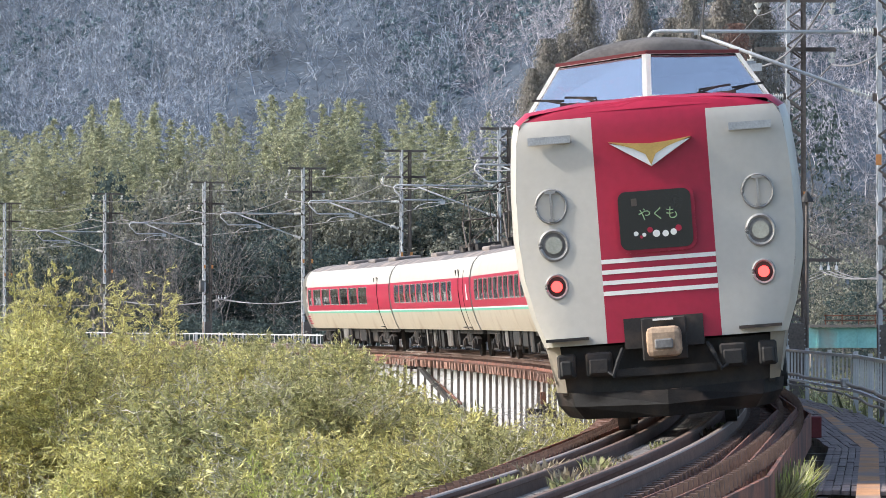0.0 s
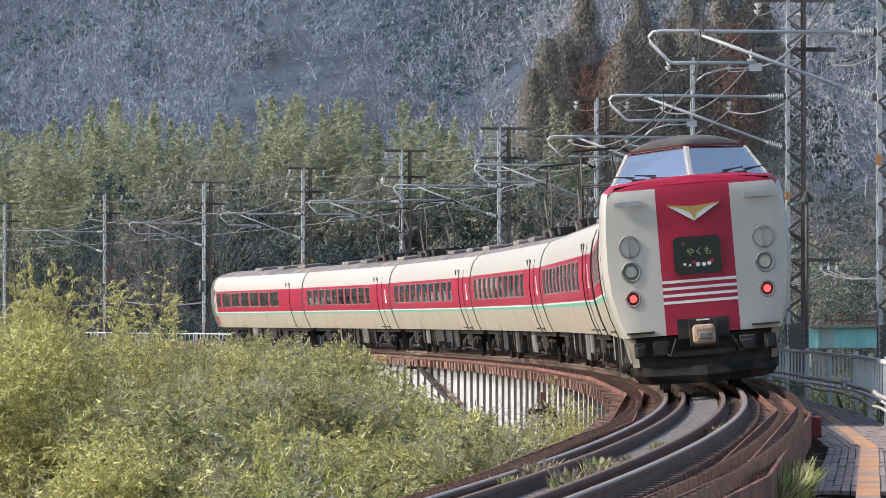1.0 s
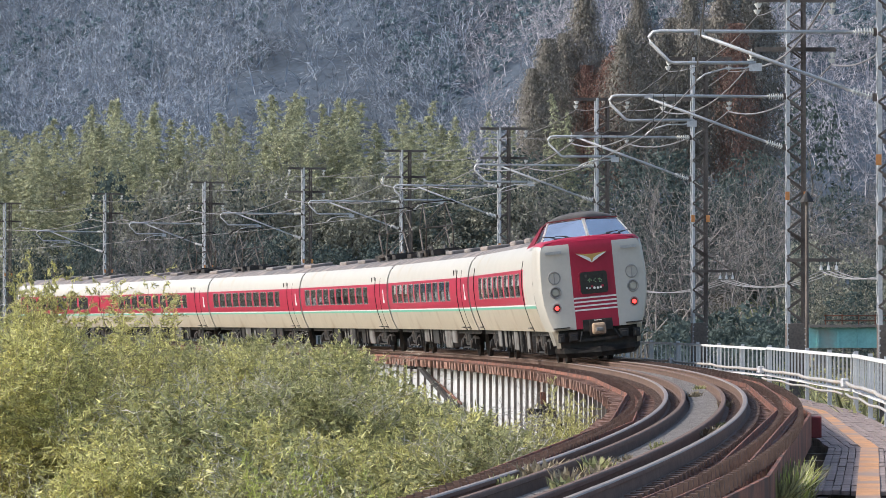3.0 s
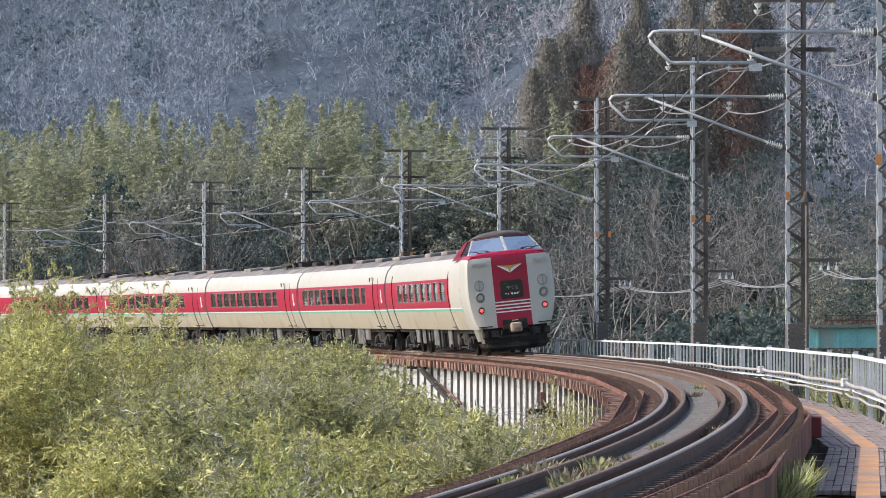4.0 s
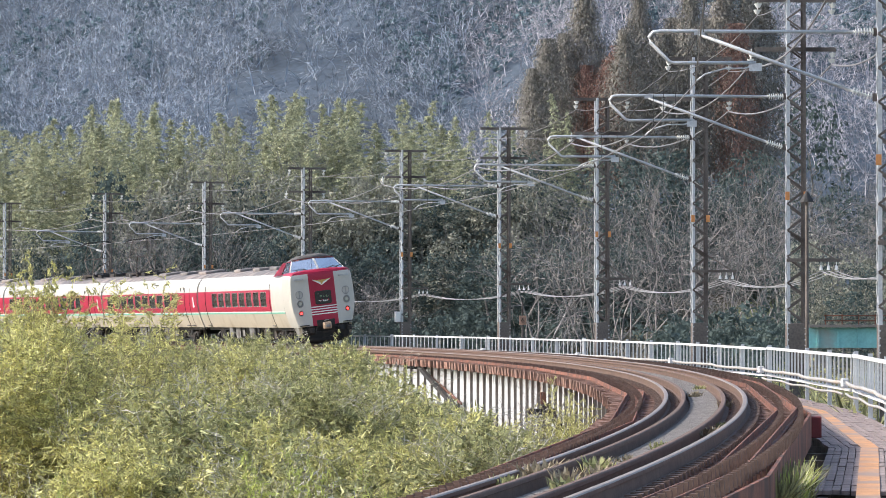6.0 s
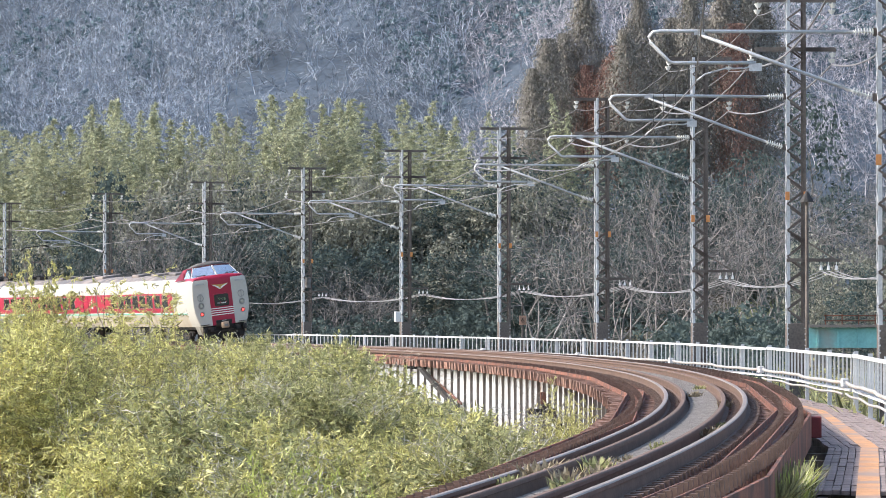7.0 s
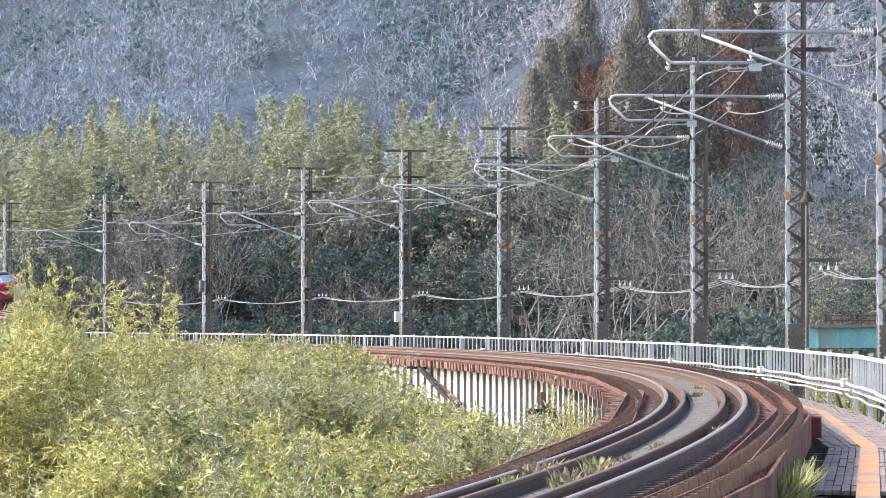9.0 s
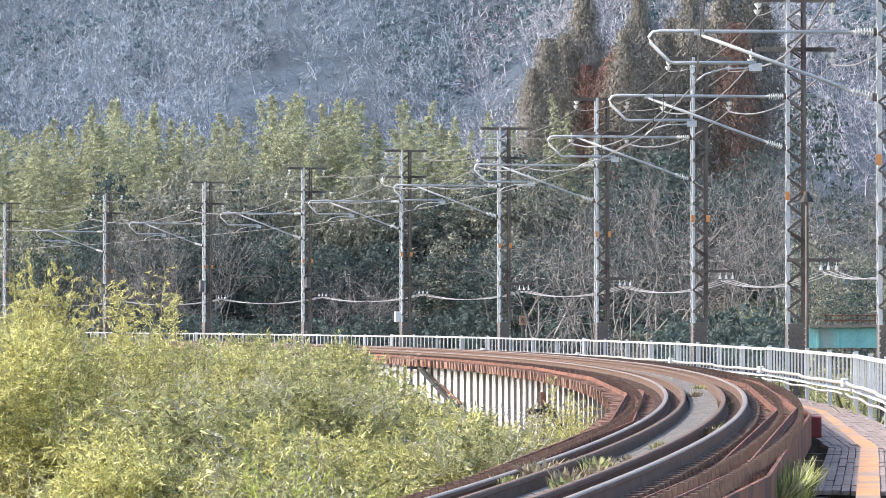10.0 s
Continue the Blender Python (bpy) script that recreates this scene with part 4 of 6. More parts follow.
    for y, w, z, rise in ((-9.52, 0.955, 3.765, 0.05), (-9.51, 0.965, 3.80, 0.11), (-9.44, 0.955, 3.80, 0.16), (-9.25, 0.95, 3.80, 0.20), (-8.4, 0.95, 3.78, 0.22), (-7.6, 0.94, 3.70, 0.20), (-7.0, 1.02, 3.46, 0.14), (-6.2, 1.1, 3.22, 0.12)):
        row = []
        for k in range(13):
            u = -1 + k / 6
            bow = 0.20 * abs(u) if y < -9.0 else 0
            row.append(bm.verts.new((u * w, y + bow, z - (0.05 * abs(u) if y < -9.0 else 0.05) + rise * (1 - abs(u) ** 3.5))))
        rows.append(row)
    for a, b in zip(rows, rows[1:]):
        for k in range(12):
            bm.faces.new((a[k], a[k + 1], b[k + 1], b[k]))
    part("cab_roof", bm, CABROOF, car, "grimy grey cab roof", True)
    bm = bmesh.new()
    for a, b in zip(c1, c1[1:]):
        bar(bm, Vector(a) + Vector((0, -0.01, 0.0)), Vector(b) + Vector((0, -0.01, 0.0)), 0.035, 0.035)
    part("roof_edge_trim", bm, DARKRED, car, "thin dark-red trim under the cab roof")
    bm = bmesh.new()
    box(bm, (0, -8.4, 3.22), (1.9, 2.0, 0.1))
    box(bm, (0.5, -9.4, 3.38), (0.8, 0.3, 0.12))
    part("cab_desk", bm, BOXGREY, car)
    bm = bmesh.new()
    box(bm, (0, -7.45, 3.45), (1.8, 0.06, 0.5))
    part("cab_back_wall", bm, INNER, car)

    # coupler, notch, skirt and hoses
    bm = bmesh.new()
    box(bm, (0, -10.55, 1.0), (0.78, 0.22, 0.30))
    part("coupler_pocket", bm, UNDER, car, "dark coupler opening")
    bm = bmesh.new()
    box(bm, (0, -10.675, 0.93), (0.44, 0.03, 0.42))
    bevel(bm, 0.01, 1)
    part("coupler_plate", bm, UNDER, car, "grimy plate behind the coupler")
    bm = bmesh.new()
    box(bm, (0, -10.78, 0.90), (0.34, 0.42, 0.30))
    bevel(bm, 0.06, 2)
    cp = part("coupler", bm, TAN, car, "tan-covered coupler head")
    bm = bmesh.new()
    box(bm, (0, -11.0, 0.88), (0.18, 0.05, 0.10))
    bevel(bm, 0.015, 1)
    part("coupler_face", bm, BOXGREY, cp)
    bm = bmesh.new()
    box(bm, (0, -10.55, 0.62), (0.98, 0.10, 0.08))
    part("coupler_guide", bm, UNDER, car)
    bm = bmesh.new()
    box(bm, (0, -10.72, 1.12), (0.20, 0.05, 0.02))
    part("pin_plate", bm, WHITE_P, car)
    for x in (-0.98, -0.66, 0.66, 1.0):
        bm = bmesh.new()
        box(bm, (x, -10.62, 0.72), (0.26 if abs(x) < 0.9 else 0.18, 0.14, 0.24))
        box(bm, (x, -10.70, 0.70), (0.2 if abs(x) < 0.9 else 0.12, 0.06, 0.16))
        bevel(bm, 0.02, 1)
        part("jumper_socket", bm, UNDER, car, "black jumper socket")
    for x, dx in ((0.42, 0.12), (-0.42, -0.1)):
        bm = bmesh.new()
        tube(bm, [(x, -10.6, 0.86), (x + dx * 0.5, -10.74, 0.74), (x + dx, -10.76, 0.60), (x + dx * 1.8, -10.68, 0.66)], 0.022, 6)
        part("air_hose", bm, RUBBER, car)
    bm = bmesh.new()
    pts_t = [(-1.14, -10.1, 0.47), (-0.95, -10.55, 0.46), (0.0, -10.78, 0.43), (0.95, -10.55, 0.46), (1.14, -10.1, 0.47)]
    pts_m = [(-1.12, -10.1, 0.34), (-0.93, -10.60, 0.32), (0.0, -10.95, 0.29), (0.93, -10.60, 0.32), (1.12, -10.1, 0.34)]
    pts_b = [(-1.02, -10.0, 0.21), (-0.84, -10.54, 0.19), (0.0, -10.90, 0.17), (0.84, -10.54, 0.19), (1.02, -10.0, 0.21)]
    for a, b in ((pts_t, pts_m), (pts_m, pts_b)):
        va, vb = [bm.verts.new(q) for q in a], [bm.verts.new(q) for q in b]
        for k in range(4):
            bm.faces.new((va[k], va[k + 1], vb[k + 1], vb[k]))
    bmesh.ops.solidify(bm, geom=list(bm.faces), thickness=0.03)
    part("snow_plough", bm, UNDER, car, "black plough skirt below the nose")
    for sg in (-1, 1):
        bm = bmesh.new()
        vs = [(sg * 1.19, -10.38, 0.93), (sg * 1.10, -10.48, 0.55), (sg * 1.13, -9.9, 0.52), (sg * 1.22, -9.7, 0.93)]
        quad(bm, vs)
        bmesh.ops.solidify(bm, geom=list(bm.faces), thickness=0.03)
        part("side_skirt", bm, CREAM, car, "cream side skirt")
        bm = bmesh.new()
        quad(bm, [(sg * 1.185, -10.39, 0.925), (sg * 1.04, -10.50, 0.925), (sg * 1.0, -10.52, 0.46), (sg * 1.10, -10.47, 0.47)])
        bmesh.ops.solidify(bm, geom=list(bm.faces), thickness=0.025)
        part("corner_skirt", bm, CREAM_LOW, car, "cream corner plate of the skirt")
    bm = bmesh.new()
    box(bm, (0, -10.3, 0.665), (2.1, 0.3, 0.47))
    part("buffer_beam", bm, UNDER, car)
    return car


def front_car():
    """The leading car, seen only from behind and from its side."""
    car = tagged(new("driving_car"), "leading cream driving car with large windows", "train car", "cars of the train")
    L = 10.52
    wins = [(-5.6 + i * 2.25, -5.6 + i * 2.25 + 1.9) for i in range(6)] + [(8.0, 8.9)]

    def sq(y):
        return 1 - 0.10 * max(0.0, min(1.0, (y - 9.3) / 1.2)) ** 2
    part("body", shell(-L, L, wins, red=(-L, 9.1), squeeze=sq), BODY_MATS, car, "cream body with a crimson window band", True)
    part("end_wall", end_wall(-L + 0.01), CREAM, car)
    part("front_wall", end_wall(L - 0.05), CREAM, car)
    window_parts(car, wins)
    side_line(car, -8.0, "door_edge")
    small_marks(car, -7.2)
    for y in (-6.9, 6.9):
        bogie(car, y)
    under_boxes(car, 9)
    seats(car, -5.5, 8)
    roof_gear(car, (-6.5, -2.0, 3.0))
    for side in (-1, 1):
        for z in (1.12, 1.22, 1.32, 1.42):
            bm = bmesh.new()
            box(bm, (side * (half_at(z) * 0.955 + 0.01), 9.75, z), (0.02, 0.9, 0.05))
            part("nose_stripe", bm, RED, car, "short crimson stripe on the nose side")
        bm = bmesh.new()
        box(bm, (side * 1.385, 9.6, 2.25), (0.03, 0.35, 0.85))
        part("cab_window", bm, GLASS, car, "upright cab side window")
    return car


# ---- build the train ----
cars = [rear_car(), middle_car(11, 6.2), middle_car(12, -5.6), middle_car(13, 6.6), middle_car(14, -4.5), front_car()]


# ---- ground ----
def ground_z(x, y):
    r = math.hypot(x - CX, y - CY) - R
    base = -4.6 + 0.5 * math.sin(x * 0.05) * math.cos(y * 0.04)
    # river-bank terrace where the willows grow
    if r < -1.5 and y < 125:
        base += (-2.75 - base) * max(0.0, min(1.0, (125 - y) / 25, (r + 22) / 6))
    elif -1.5 <= r < 4 and y < 125:
        base += (-3.2 - base) * max(0.0, min(1.0, (125 - y) / 25))
    # the outer bank rises towards the woods
    if r > 4:
        base += 2.9 * min(1.0, (r - 4) / 14.0)
    w = wood_line(x)
    if y > w - 10:
        base += min(5.0, 0.2 * (y - w + 10))
    if y > 440:
        k = y - 440
        spur = max(0.0, min(1.0, (x - 2 - k * 0.02) / 18.0))
        base += 0.27 * k + 9 * math.sin(x * 0.045 + 1.2 + k * 0.004) * min(1, k / 150) + spur * 14 * max(0.0, 1 - abs(k - 70) / 110)
    if y > 1050:
        base -= 0.45 * (y - 1050)
    # embankment at the bridge end, where the camera stands
    if y < 26:
        base += (-0.62 - base) * max(0.0, min(1.0, (26 - y) / 11))
    return base


def wood_line(x):
    """Where the near woods begin, by the distance from the line's outer side."""
    return 285 - 0.9 * max(0.0, min(60.0, x + 10)) if x > -10 else 285 + 0.15 * min(80, -x - 10)


xs_ = np.concatenate([np.linspace(-2600, -240, 28), np.linspace(-230, 150, 110), np.linspace(160, 2600, 30)])
ys_ = np.concatenate([np.linspace(-1200, -20, 20), np.linspace(0, 480, 130), np.linspace(490, 1200, 70), np.linspace(1240, 4200, 14)])
V = np.array([(x, y, max(-12.0, ground_z(x, y))) for y in ys_ for x in xs_])
nx, ny = len(xs_), len(ys_)
I = np.arange(nx * ny).reshape(ny, nx)
Fq = np.stack([I[:-1, :-1], I[:-1, 1:], I[1:, 1:], I[1:, :-1]], -1).reshape(-1, 4)
tagged(new("ground", np_mesh("ground", V, Fq, [SOIL, HILLSOIL_HAZE], (V[Fq[:, 0], 1] > 425).astype(int))), "dark wooded river valley ground", "ground", kind="structure")


# ---- foliage tools ----
rng = np.random.default_rng(5)


def leaves(centres, length, width, droop=0.0, up=0.0):
    """Narrow pointed leaves at the centres: verts and triangles."""
    n = len(centres)
    d = rng.normal(size=(n, 3))
    d[:, 2] += up - droop
    d /= np.linalg.norm(d, axis=1)[:, None]
    q = rng.normal(size=(n, 3))
    w = np.cross(d, q)
    w /= np.linalg.norm(w, axis=1)[:, None] + 1e-9
    L = (length * rng.uniform(0.6, 1.3, n))[:, None]
    W = (width * rng.uniform(0.7, 1.3, n))[:, None]
    c = centres
    v = np.stack([c - d * L / 2 - w * W / 2, c - d * L / 2 + w * W / 2, c + d * L / 2], 1).reshape(-1, 3)
    f = np.arange(n * 3).reshape(n, 3)
    return v, f


def sticks(a, b, r0, r1):
    """Three-sided twigs from a to b: verts and quads."""
    n = len(a)
    d = b - a
    d = d / (np.linalg.norm(d, axis=1)[:, None] + 1e-9)
    q = np.tile(np.array([0.3, 0.9, 0.2]), (n, 1))
    u = np.cross(d, q)
    u /= np.linalg.norm(u, axis=1)[:, None] + 1e-9
    w = np.cross(d, u)
    vs = []
    for p_, r in ((a, r0), (b, r1)):
        r = np.broadcast_to(np.asarray(r, float), (n,))[:, None]
        for k in range(3):
            t = 2 * math.pi * k / 3
            vs.append(p_ + (u * math.cos(t) + w * math.sin(t)) * r)
    v = np.stack(vs, 1).reshape(-1, 3)
    base = (np.arange(n) * 6)[:, None, None]
    f = np.array([[0, 1, 4, 3], [1, 2, 5, 4], [2, 0, 3, 5]])[None] + base
    return v, f.reshape(-1, 4)


def joined(pieces):
    vs, fs, o = [], [], 0
    for v, f in pieces:
        vs.append(v)
        fs.append(f + o)
        o += len(v)
    return np.concatenate(vs), np.concatenate(fs)


def limb_tree(seed, height, r, stems=1, kids=(1.6, 1.4, 1.2), segs=(5, 5, 4, 3), lean=0.25, arch=0.10, first=1):
    """A leafless tree of curving limbs: arrays of segment ends, radii and branch order, scaled to the height."""
    g = random.Random(seed)
    A, B, RA, RB, LV = [], [], [], [], []

    def grow(p_, d, L, rad, lev):
        n = segs[lev]
        curl = Vector((g.gauss(0, 0.10), g.gauss(0, 0.10), g.gauss(arch, 0.08)))
        for i in range(n):
            d = (d + curl + Vector((g.gauss(0, 0.11), g.gauss(0, 0.11), g.gauss(0, 0.09)))).normalized()
            e = p_ + d * (L / n) * g.uniform(0.8, 1.2)
            r0, r1 = rad * (1 - 0.7 * i / n), rad * (1 - 0.7 * (i + 1) / n)
            for q, w in ((A, tuple(p_)), (B, tuple(e)), (RA, r0), (RB, r1), (LV, lev)):
                q.append(w)
            if lev + 1 < len(segs) and (lev > 0 or i >= first):
                k = kids[lev]
                for _ in range(int(k) + (g.random() < k % 1)):
                    side = d.cross(Vector((g.gauss(0, 1), g.gauss(0, 1), g.gauss(0, 1)))).normalized()
                    t = g.uniform(0.45, 1.1)
                    grow(e, (d * math.cos(t) + side * math.sin(t)).normalized(), L * g.uniform(0.38, 0.66), r1 * 0.62, lev + 1)
            p_ = e
    for _ in range(stems):
        t = g.uniform(0, 6.28)
        grow(Vector((math.cos(t) * 0.15, math.sin(t) * 0.15, 0)), Vector((math.cos(t) * lean, math.sin(t) * lean, 1)).normalized(), height * g.uniform(0.5, 0.75), r, 0)
    A, B = np.array(A), np.array(B)
    k = height / B[:, 2].max()
    return A * k, B * k, np.array(RA), np.array(RB), np.array(LV)


def ribbons(a, b, w0, w1):
    """Flat tapering twigs, for the finest shoots."""
    d = b - a
    side = np.cross(d, rng.normal(size=d.shape))
    side /= np.linalg.norm(side, axis=1)[:, None] + 1e-9
    w0 = np.broadcast_to(np.asarray(w0, float), (len(d),))[:, None]
    w1 = np.broadcast_to(np.asarray(w1, float), (len(d),))[:, None]
    v = np.stack([a - side * w0, a + side * w0, b + side * w1, b - side * w1], 1).reshape(-1, 3)
    return v, np.arange(len(d) * 4).reshape(-1, 4)


def thorns(a, b, w0):
    """The same as single tapering triangles."""
    d = b - a
    side = np.cross(d, rng.normal(size=d.shape))
    side /= np.linalg.norm(side, axis=1)[:, None] + 1e-9
    v = np.stack([a - side * w0[:, None], a + side * w0[:, None], b], 1).reshape(-1, 3)
    return v, np.arange(len(d) * 3).reshape(-1, 3)


def turned(v, s, angle, place, lean=(0, 0)):
    c, q = math.cos(angle), math.sin(angle)
    k = np.broadcast_to(np.asarray(s, float), (3,))
    w = v * k
    w = np.stack([w[:, 0] * c - w[:, 1] * q, w[:, 0] * q + w[:, 1] * c, w[:, 2]], 1)
    w[:, 0] += w[:, 2] * lean[0]
    w[:, 1] += w[:, 2] * lean[1]
    return w + np.asarray(place)


def scatter(variants, rows):
    """Copies of (verts, faces) variants at rows of (variant, scale, angle, place), joined."""
    return joined([(turned(variants[k][0], s, a, p_), variants[k][1]) for k, s, a, p_ in rows])


# ---- far hillside: leafless trees and dark evergreens ----
def far_tree(seed):
    a, b, ra, rb, lv = limb_tree(seed, 9.0, 0.14, kids=(1.8, 1.8, 1.4), segs=(4, 3, 2, 1), lean=0.15, arch=0.10)
    return thorns(a, b + (b - a) * 0.25, np.clip(ra * 0.9, 0.034, 0.12))


def tip_leaves(g, P, N, D, L, W):
    """Leaves at P whose faces look along N and whose tips point along D."""
    N = N / (np.linalg.norm(N, axis=1)[:, None] + 1e-9)
    D = D - N * (D * N).sum(1)[:, None]
    D /= np.linalg.norm(D, axis=1)[:, None] + 1e-9
    S = np.cross(N, D)
    n = (len(P), 1)
    L, W = L * g.uniform(0.6, 1.35, n), W * g.uniform(0.7, 1.3, n)
    v = np.stack([P - S * W / 2 - D * L * 0.3, P + S * W / 2 - D * L * 0.3, P + D * L * 0.7], 1).reshape(-1, 3)
    return v, np.arange(len(v)).reshape(-1, 3)


def clump_tree(seed, h, w, clumps, per, leaf, wide, low=0.25):
    """Broad crown of billowing leaf clumps, the leaves facing out of each clump."""
    g = np.random.default_rng(seed)
    P, N = [], []
    for i in range(clumps):
        u = low + (1 - low) * (i + 0.5) / clumps
        r = w * math.sqrt(max(0.04, 1 - ((u - 0.55) / 0.5) ** 2))
        t = i * 2.4 + g.uniform(0, 1)
        rr = r * g.uniform(0.45, 1.0)
        c = np.array((rr * math.cos(t), rr * math.sin(t), u * h))
        sz = 0.34 * w * g.uniform(0.6, 1.25)
        d = g.normal(size=(per, 3))
        d /= np.linalg.norm(d, axis=1)[:, None]
        d[:, 2] = np.abs(d[:, 2]) * np.where(g.uniform(size=per) < 0.75, 1, -1)
        P.append(c + d * (sz, sz, sz * 0.75) * g.uniform(0.55, 1.15, (per, 1)))
        N.append(d + g.normal(size=(per, 3)) * 0.40)
    P, N = np.concatenate(P), np.concatenate(N)
    return tip_leaves(g, P, N, g.normal(size=P.shape) - (0, 0, 0.4), leaf, wide)


def cedar_crown(seed, h, w, tiers=280, per=44, leaf=0.20, wide=0.085, blunt=0.68):
    """Dense conical crown of drooping needle sprays with a rounded tip."""
    g = np.random.default_rng(seed)
    P, N, D = [], [], []
    for i in range(tiers):
        u = 0.42 + 0.58 * (i + 0.5) / tiers
        r = w * min(1.0, ((1 - u) / 0.36)) ** blunt * (1 + 0.16 * math.sin(u * 23 + seed)) + 0.10
        t = i * 2.4 + g.uniform(0, 0.8)
        out = np.array((math.cos(t), math.sin(t), 0.0))
        reach = r * g.uniform(0.62, 1.06)
        k = g.uniform(0, 1, per) ** 0.6
        q = out[None] * (reach * (0.45 + 0.55 * k))[:, None] + (0, 0, u * h)
        q[:, 2] += 0.30 * r * np.sin(k * 3.0) - 0.38 * k * r * 0.6
        P.append(q + g.normal(size=(per, 3)) * (0.20 + 0.07 * r))
        N.append(np.tile(out + (0, 0, 0.7), (per, 1)) + g.normal(size=(per, 3)) * 0.45)
        D.append(np.tile(out + (0, 0, -0.3), (per, 1)) + g.normal(size=(per, 3)) * 0.6)
    P, N, D = (np.concatenate(q) for q in (P, N, D))
    P[:, 2] = np.minimum(P[:, 2], h)
    return tip_leaves(g, P, N, D, leaf, wide)


far_bare = [far_tree(40 + i) for i in range(8)]
far_green = [clump_tree(60 + i, 8.0, 2.3, 13, 22, 0.40, 0.32, 0.12) for i in range(4)]


def spur_edge(y):
    """Inner edge of the near spur on the outer side of the valley."""
    return 2.0 + (y - 440) * 0.02


rows_b, rows_g, rows_s = [], [], []
for i in range(4200):
    y = 445 + 400 * rng.uniform() ** 0.9
    half = 0.1124 * y + 8
    x = rng.uniform(-half, half)
    if noise.noise(Vector((x * 0.028 + 4.0, y * 0.006, 9.0))) < -0.22 and rng.uniform() < 0.75:
        continue
    z = ground_z(x, y)
    green = noise.noise(Vector((x * 0.02, y * 0.012, 3.1))) + 0.25 * rng.normal()
    p_ = (x, y, z - 0.5)
    if green > 0.40:
        rows_g.append((int(rng.integers(4)), rng.uniform(0.6, 1.15), rng.uniform(0, 6.28), p_))
    elif x > spur_edge(y) and y < 560:
        rows_s.append((int(rng.integers(8)), rng.uniform(0.75, 1.2), rng.uniform(-0.5, 0.5), p_))
    else:
        rows_b.append((int(rng.integers(8)), rng.uniform(0.8, 1.35), rng.uniform(-0.5, 0.5), p_))
for nm, var, rows, m_, lb in (("hazed_bare_wood", far_bare, rows_b, FARTWIG_HAZE, "leafless trees covering the far hillside, haze put into their blue-grey"),
                              ("far_evergreens", far_green, rows_g, FARGREEN_HAZE, "dark evergreens scattered on the far hillside, haze put into their blue"),
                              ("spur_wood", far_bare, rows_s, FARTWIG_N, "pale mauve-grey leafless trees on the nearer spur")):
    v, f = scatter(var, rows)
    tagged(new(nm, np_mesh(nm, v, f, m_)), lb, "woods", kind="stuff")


# ---- near woods, tree by tree ----
def tree_thing(name, label, category, group, meshes, place, s, a, lean_=0.0):
    t = tagged(new(name), label, category, group)
    t.matrix_basis = Matrix.Translation(place) @ Matrix.Rotation(a, 4, "Z") @ Matrix.Rotation(lean_, 4, "Y") @ Matrix.Diagonal((s[0], s[0], s[1], 1))
    for nm, me in meshes:
        ob = new(nm, me)
        ob.parent = t
        if nm == "branchwork":
            tagged(ob, kind="stuff")
    return t


def stem_mesh(h, r, seed, material, bend=0.4, name="trunk"):
    g = random.Random(seed)
    pts = [Vector((g.gauss(0, 0.06) * i + bend * (i / 6) ** 2, g.gauss(0, 0.06) * i, h * i / 6)) for i in range(7)]
    bm = bmesh.new()
    tube(bm, pts, [r * (1 - 0.85 * i / 6) for i in range(7)], 6)
    for k in range(9):
        u = 0.3 + 0.07 * k
        p_ = pts[min(5, int(u * 6))].lerp(pts[min(6, int(u * 6) + 1)], u * 6 - int(u * 6))
        t = g.uniform(0, 6.28)
        e = p_ + Vector((math.cos(t), math.sin(t), 0.5)) * h * 0.13 * (1.1 - u)
        tube(bm, [p_, e], [r * 0.35, r * 0.08], 5)
    return to_mesh(name, bm, material)


def bamboo_mesh(seed, h):
    """A feathery bamboo plume: tiers of leafy sprays that rise off an arching culm and droop at their ends."""
    g = np.random.default_rng(seed)
    P, D = [], []
    bend, way = g.uniform(0.5, 1.6), g.uniform(0, 6.28)
    for i in range(74):
        u = 0.30 + 0.70 * (i + 0.5 * g.uniform()) / 74
        r = (2.6 * (1 - u) ** 0.82 + 0.16) * g.uniform(0.5, 1.2)
        axis = np.array((bend * u ** 3, 0, h * (u - 0.03 * u ** 4)))
        t = i * 2.4 + g.uniform(0, 0.9)
        out = np.array((math.cos(t), math.sin(t), 0.62))
        n = 36 if u < 0.8 else 18
        w = g.uniform(0.12, 1.0, n) ** 0.8
        q = axis + out[None] * (r * w)[:, None]
        q[:, 2] -= 0.62 * r * w ** 2.2
        P.append(q + g.normal(size=(n, 3)) * (0.03 + 0.06 * w[:, None]) * (1, 1, 0.6))
        D.append(np.tile(out * (1, 1, 0), (n, 1)) * 0.9 + g.normal(size=(n, 3)) * 0.42 - (0, 0, 0.45))
    n = 40
    u = g.uniform(0.92, 1.0, n)[:, None]
    P.append(np.array((bend, 0, h * 0.97)) * u ** (3, 1, 1) + g.normal(size=(n, 3)) * (0.07, 0.07, 0.16))
    D.append(np.tile((0.2, 0, 0.9), (n, 1)) + g.normal(size=(n, 3)) * 0.4)
    P, D = np.concatenate(P), np.concatenate(D)
    N = np.cross(D, g.normal(size=D.shape)) + (0, 0, 0.5)
    return tip_leaves(g, P, N, D, 0.27, 0.075)


bamboo_v = []
for i in range(5):
    v, f = bamboo_mesh(80 + i, 13.0)
    bamboo_v.append([("trunk", stem_mesh(12.4, 0.06, 80 + i, MIXLEAF, 0.8)), ("crown", np_mesh("crown", v, f, BAMBOO_T))])
ever_v, drab_v = [], []
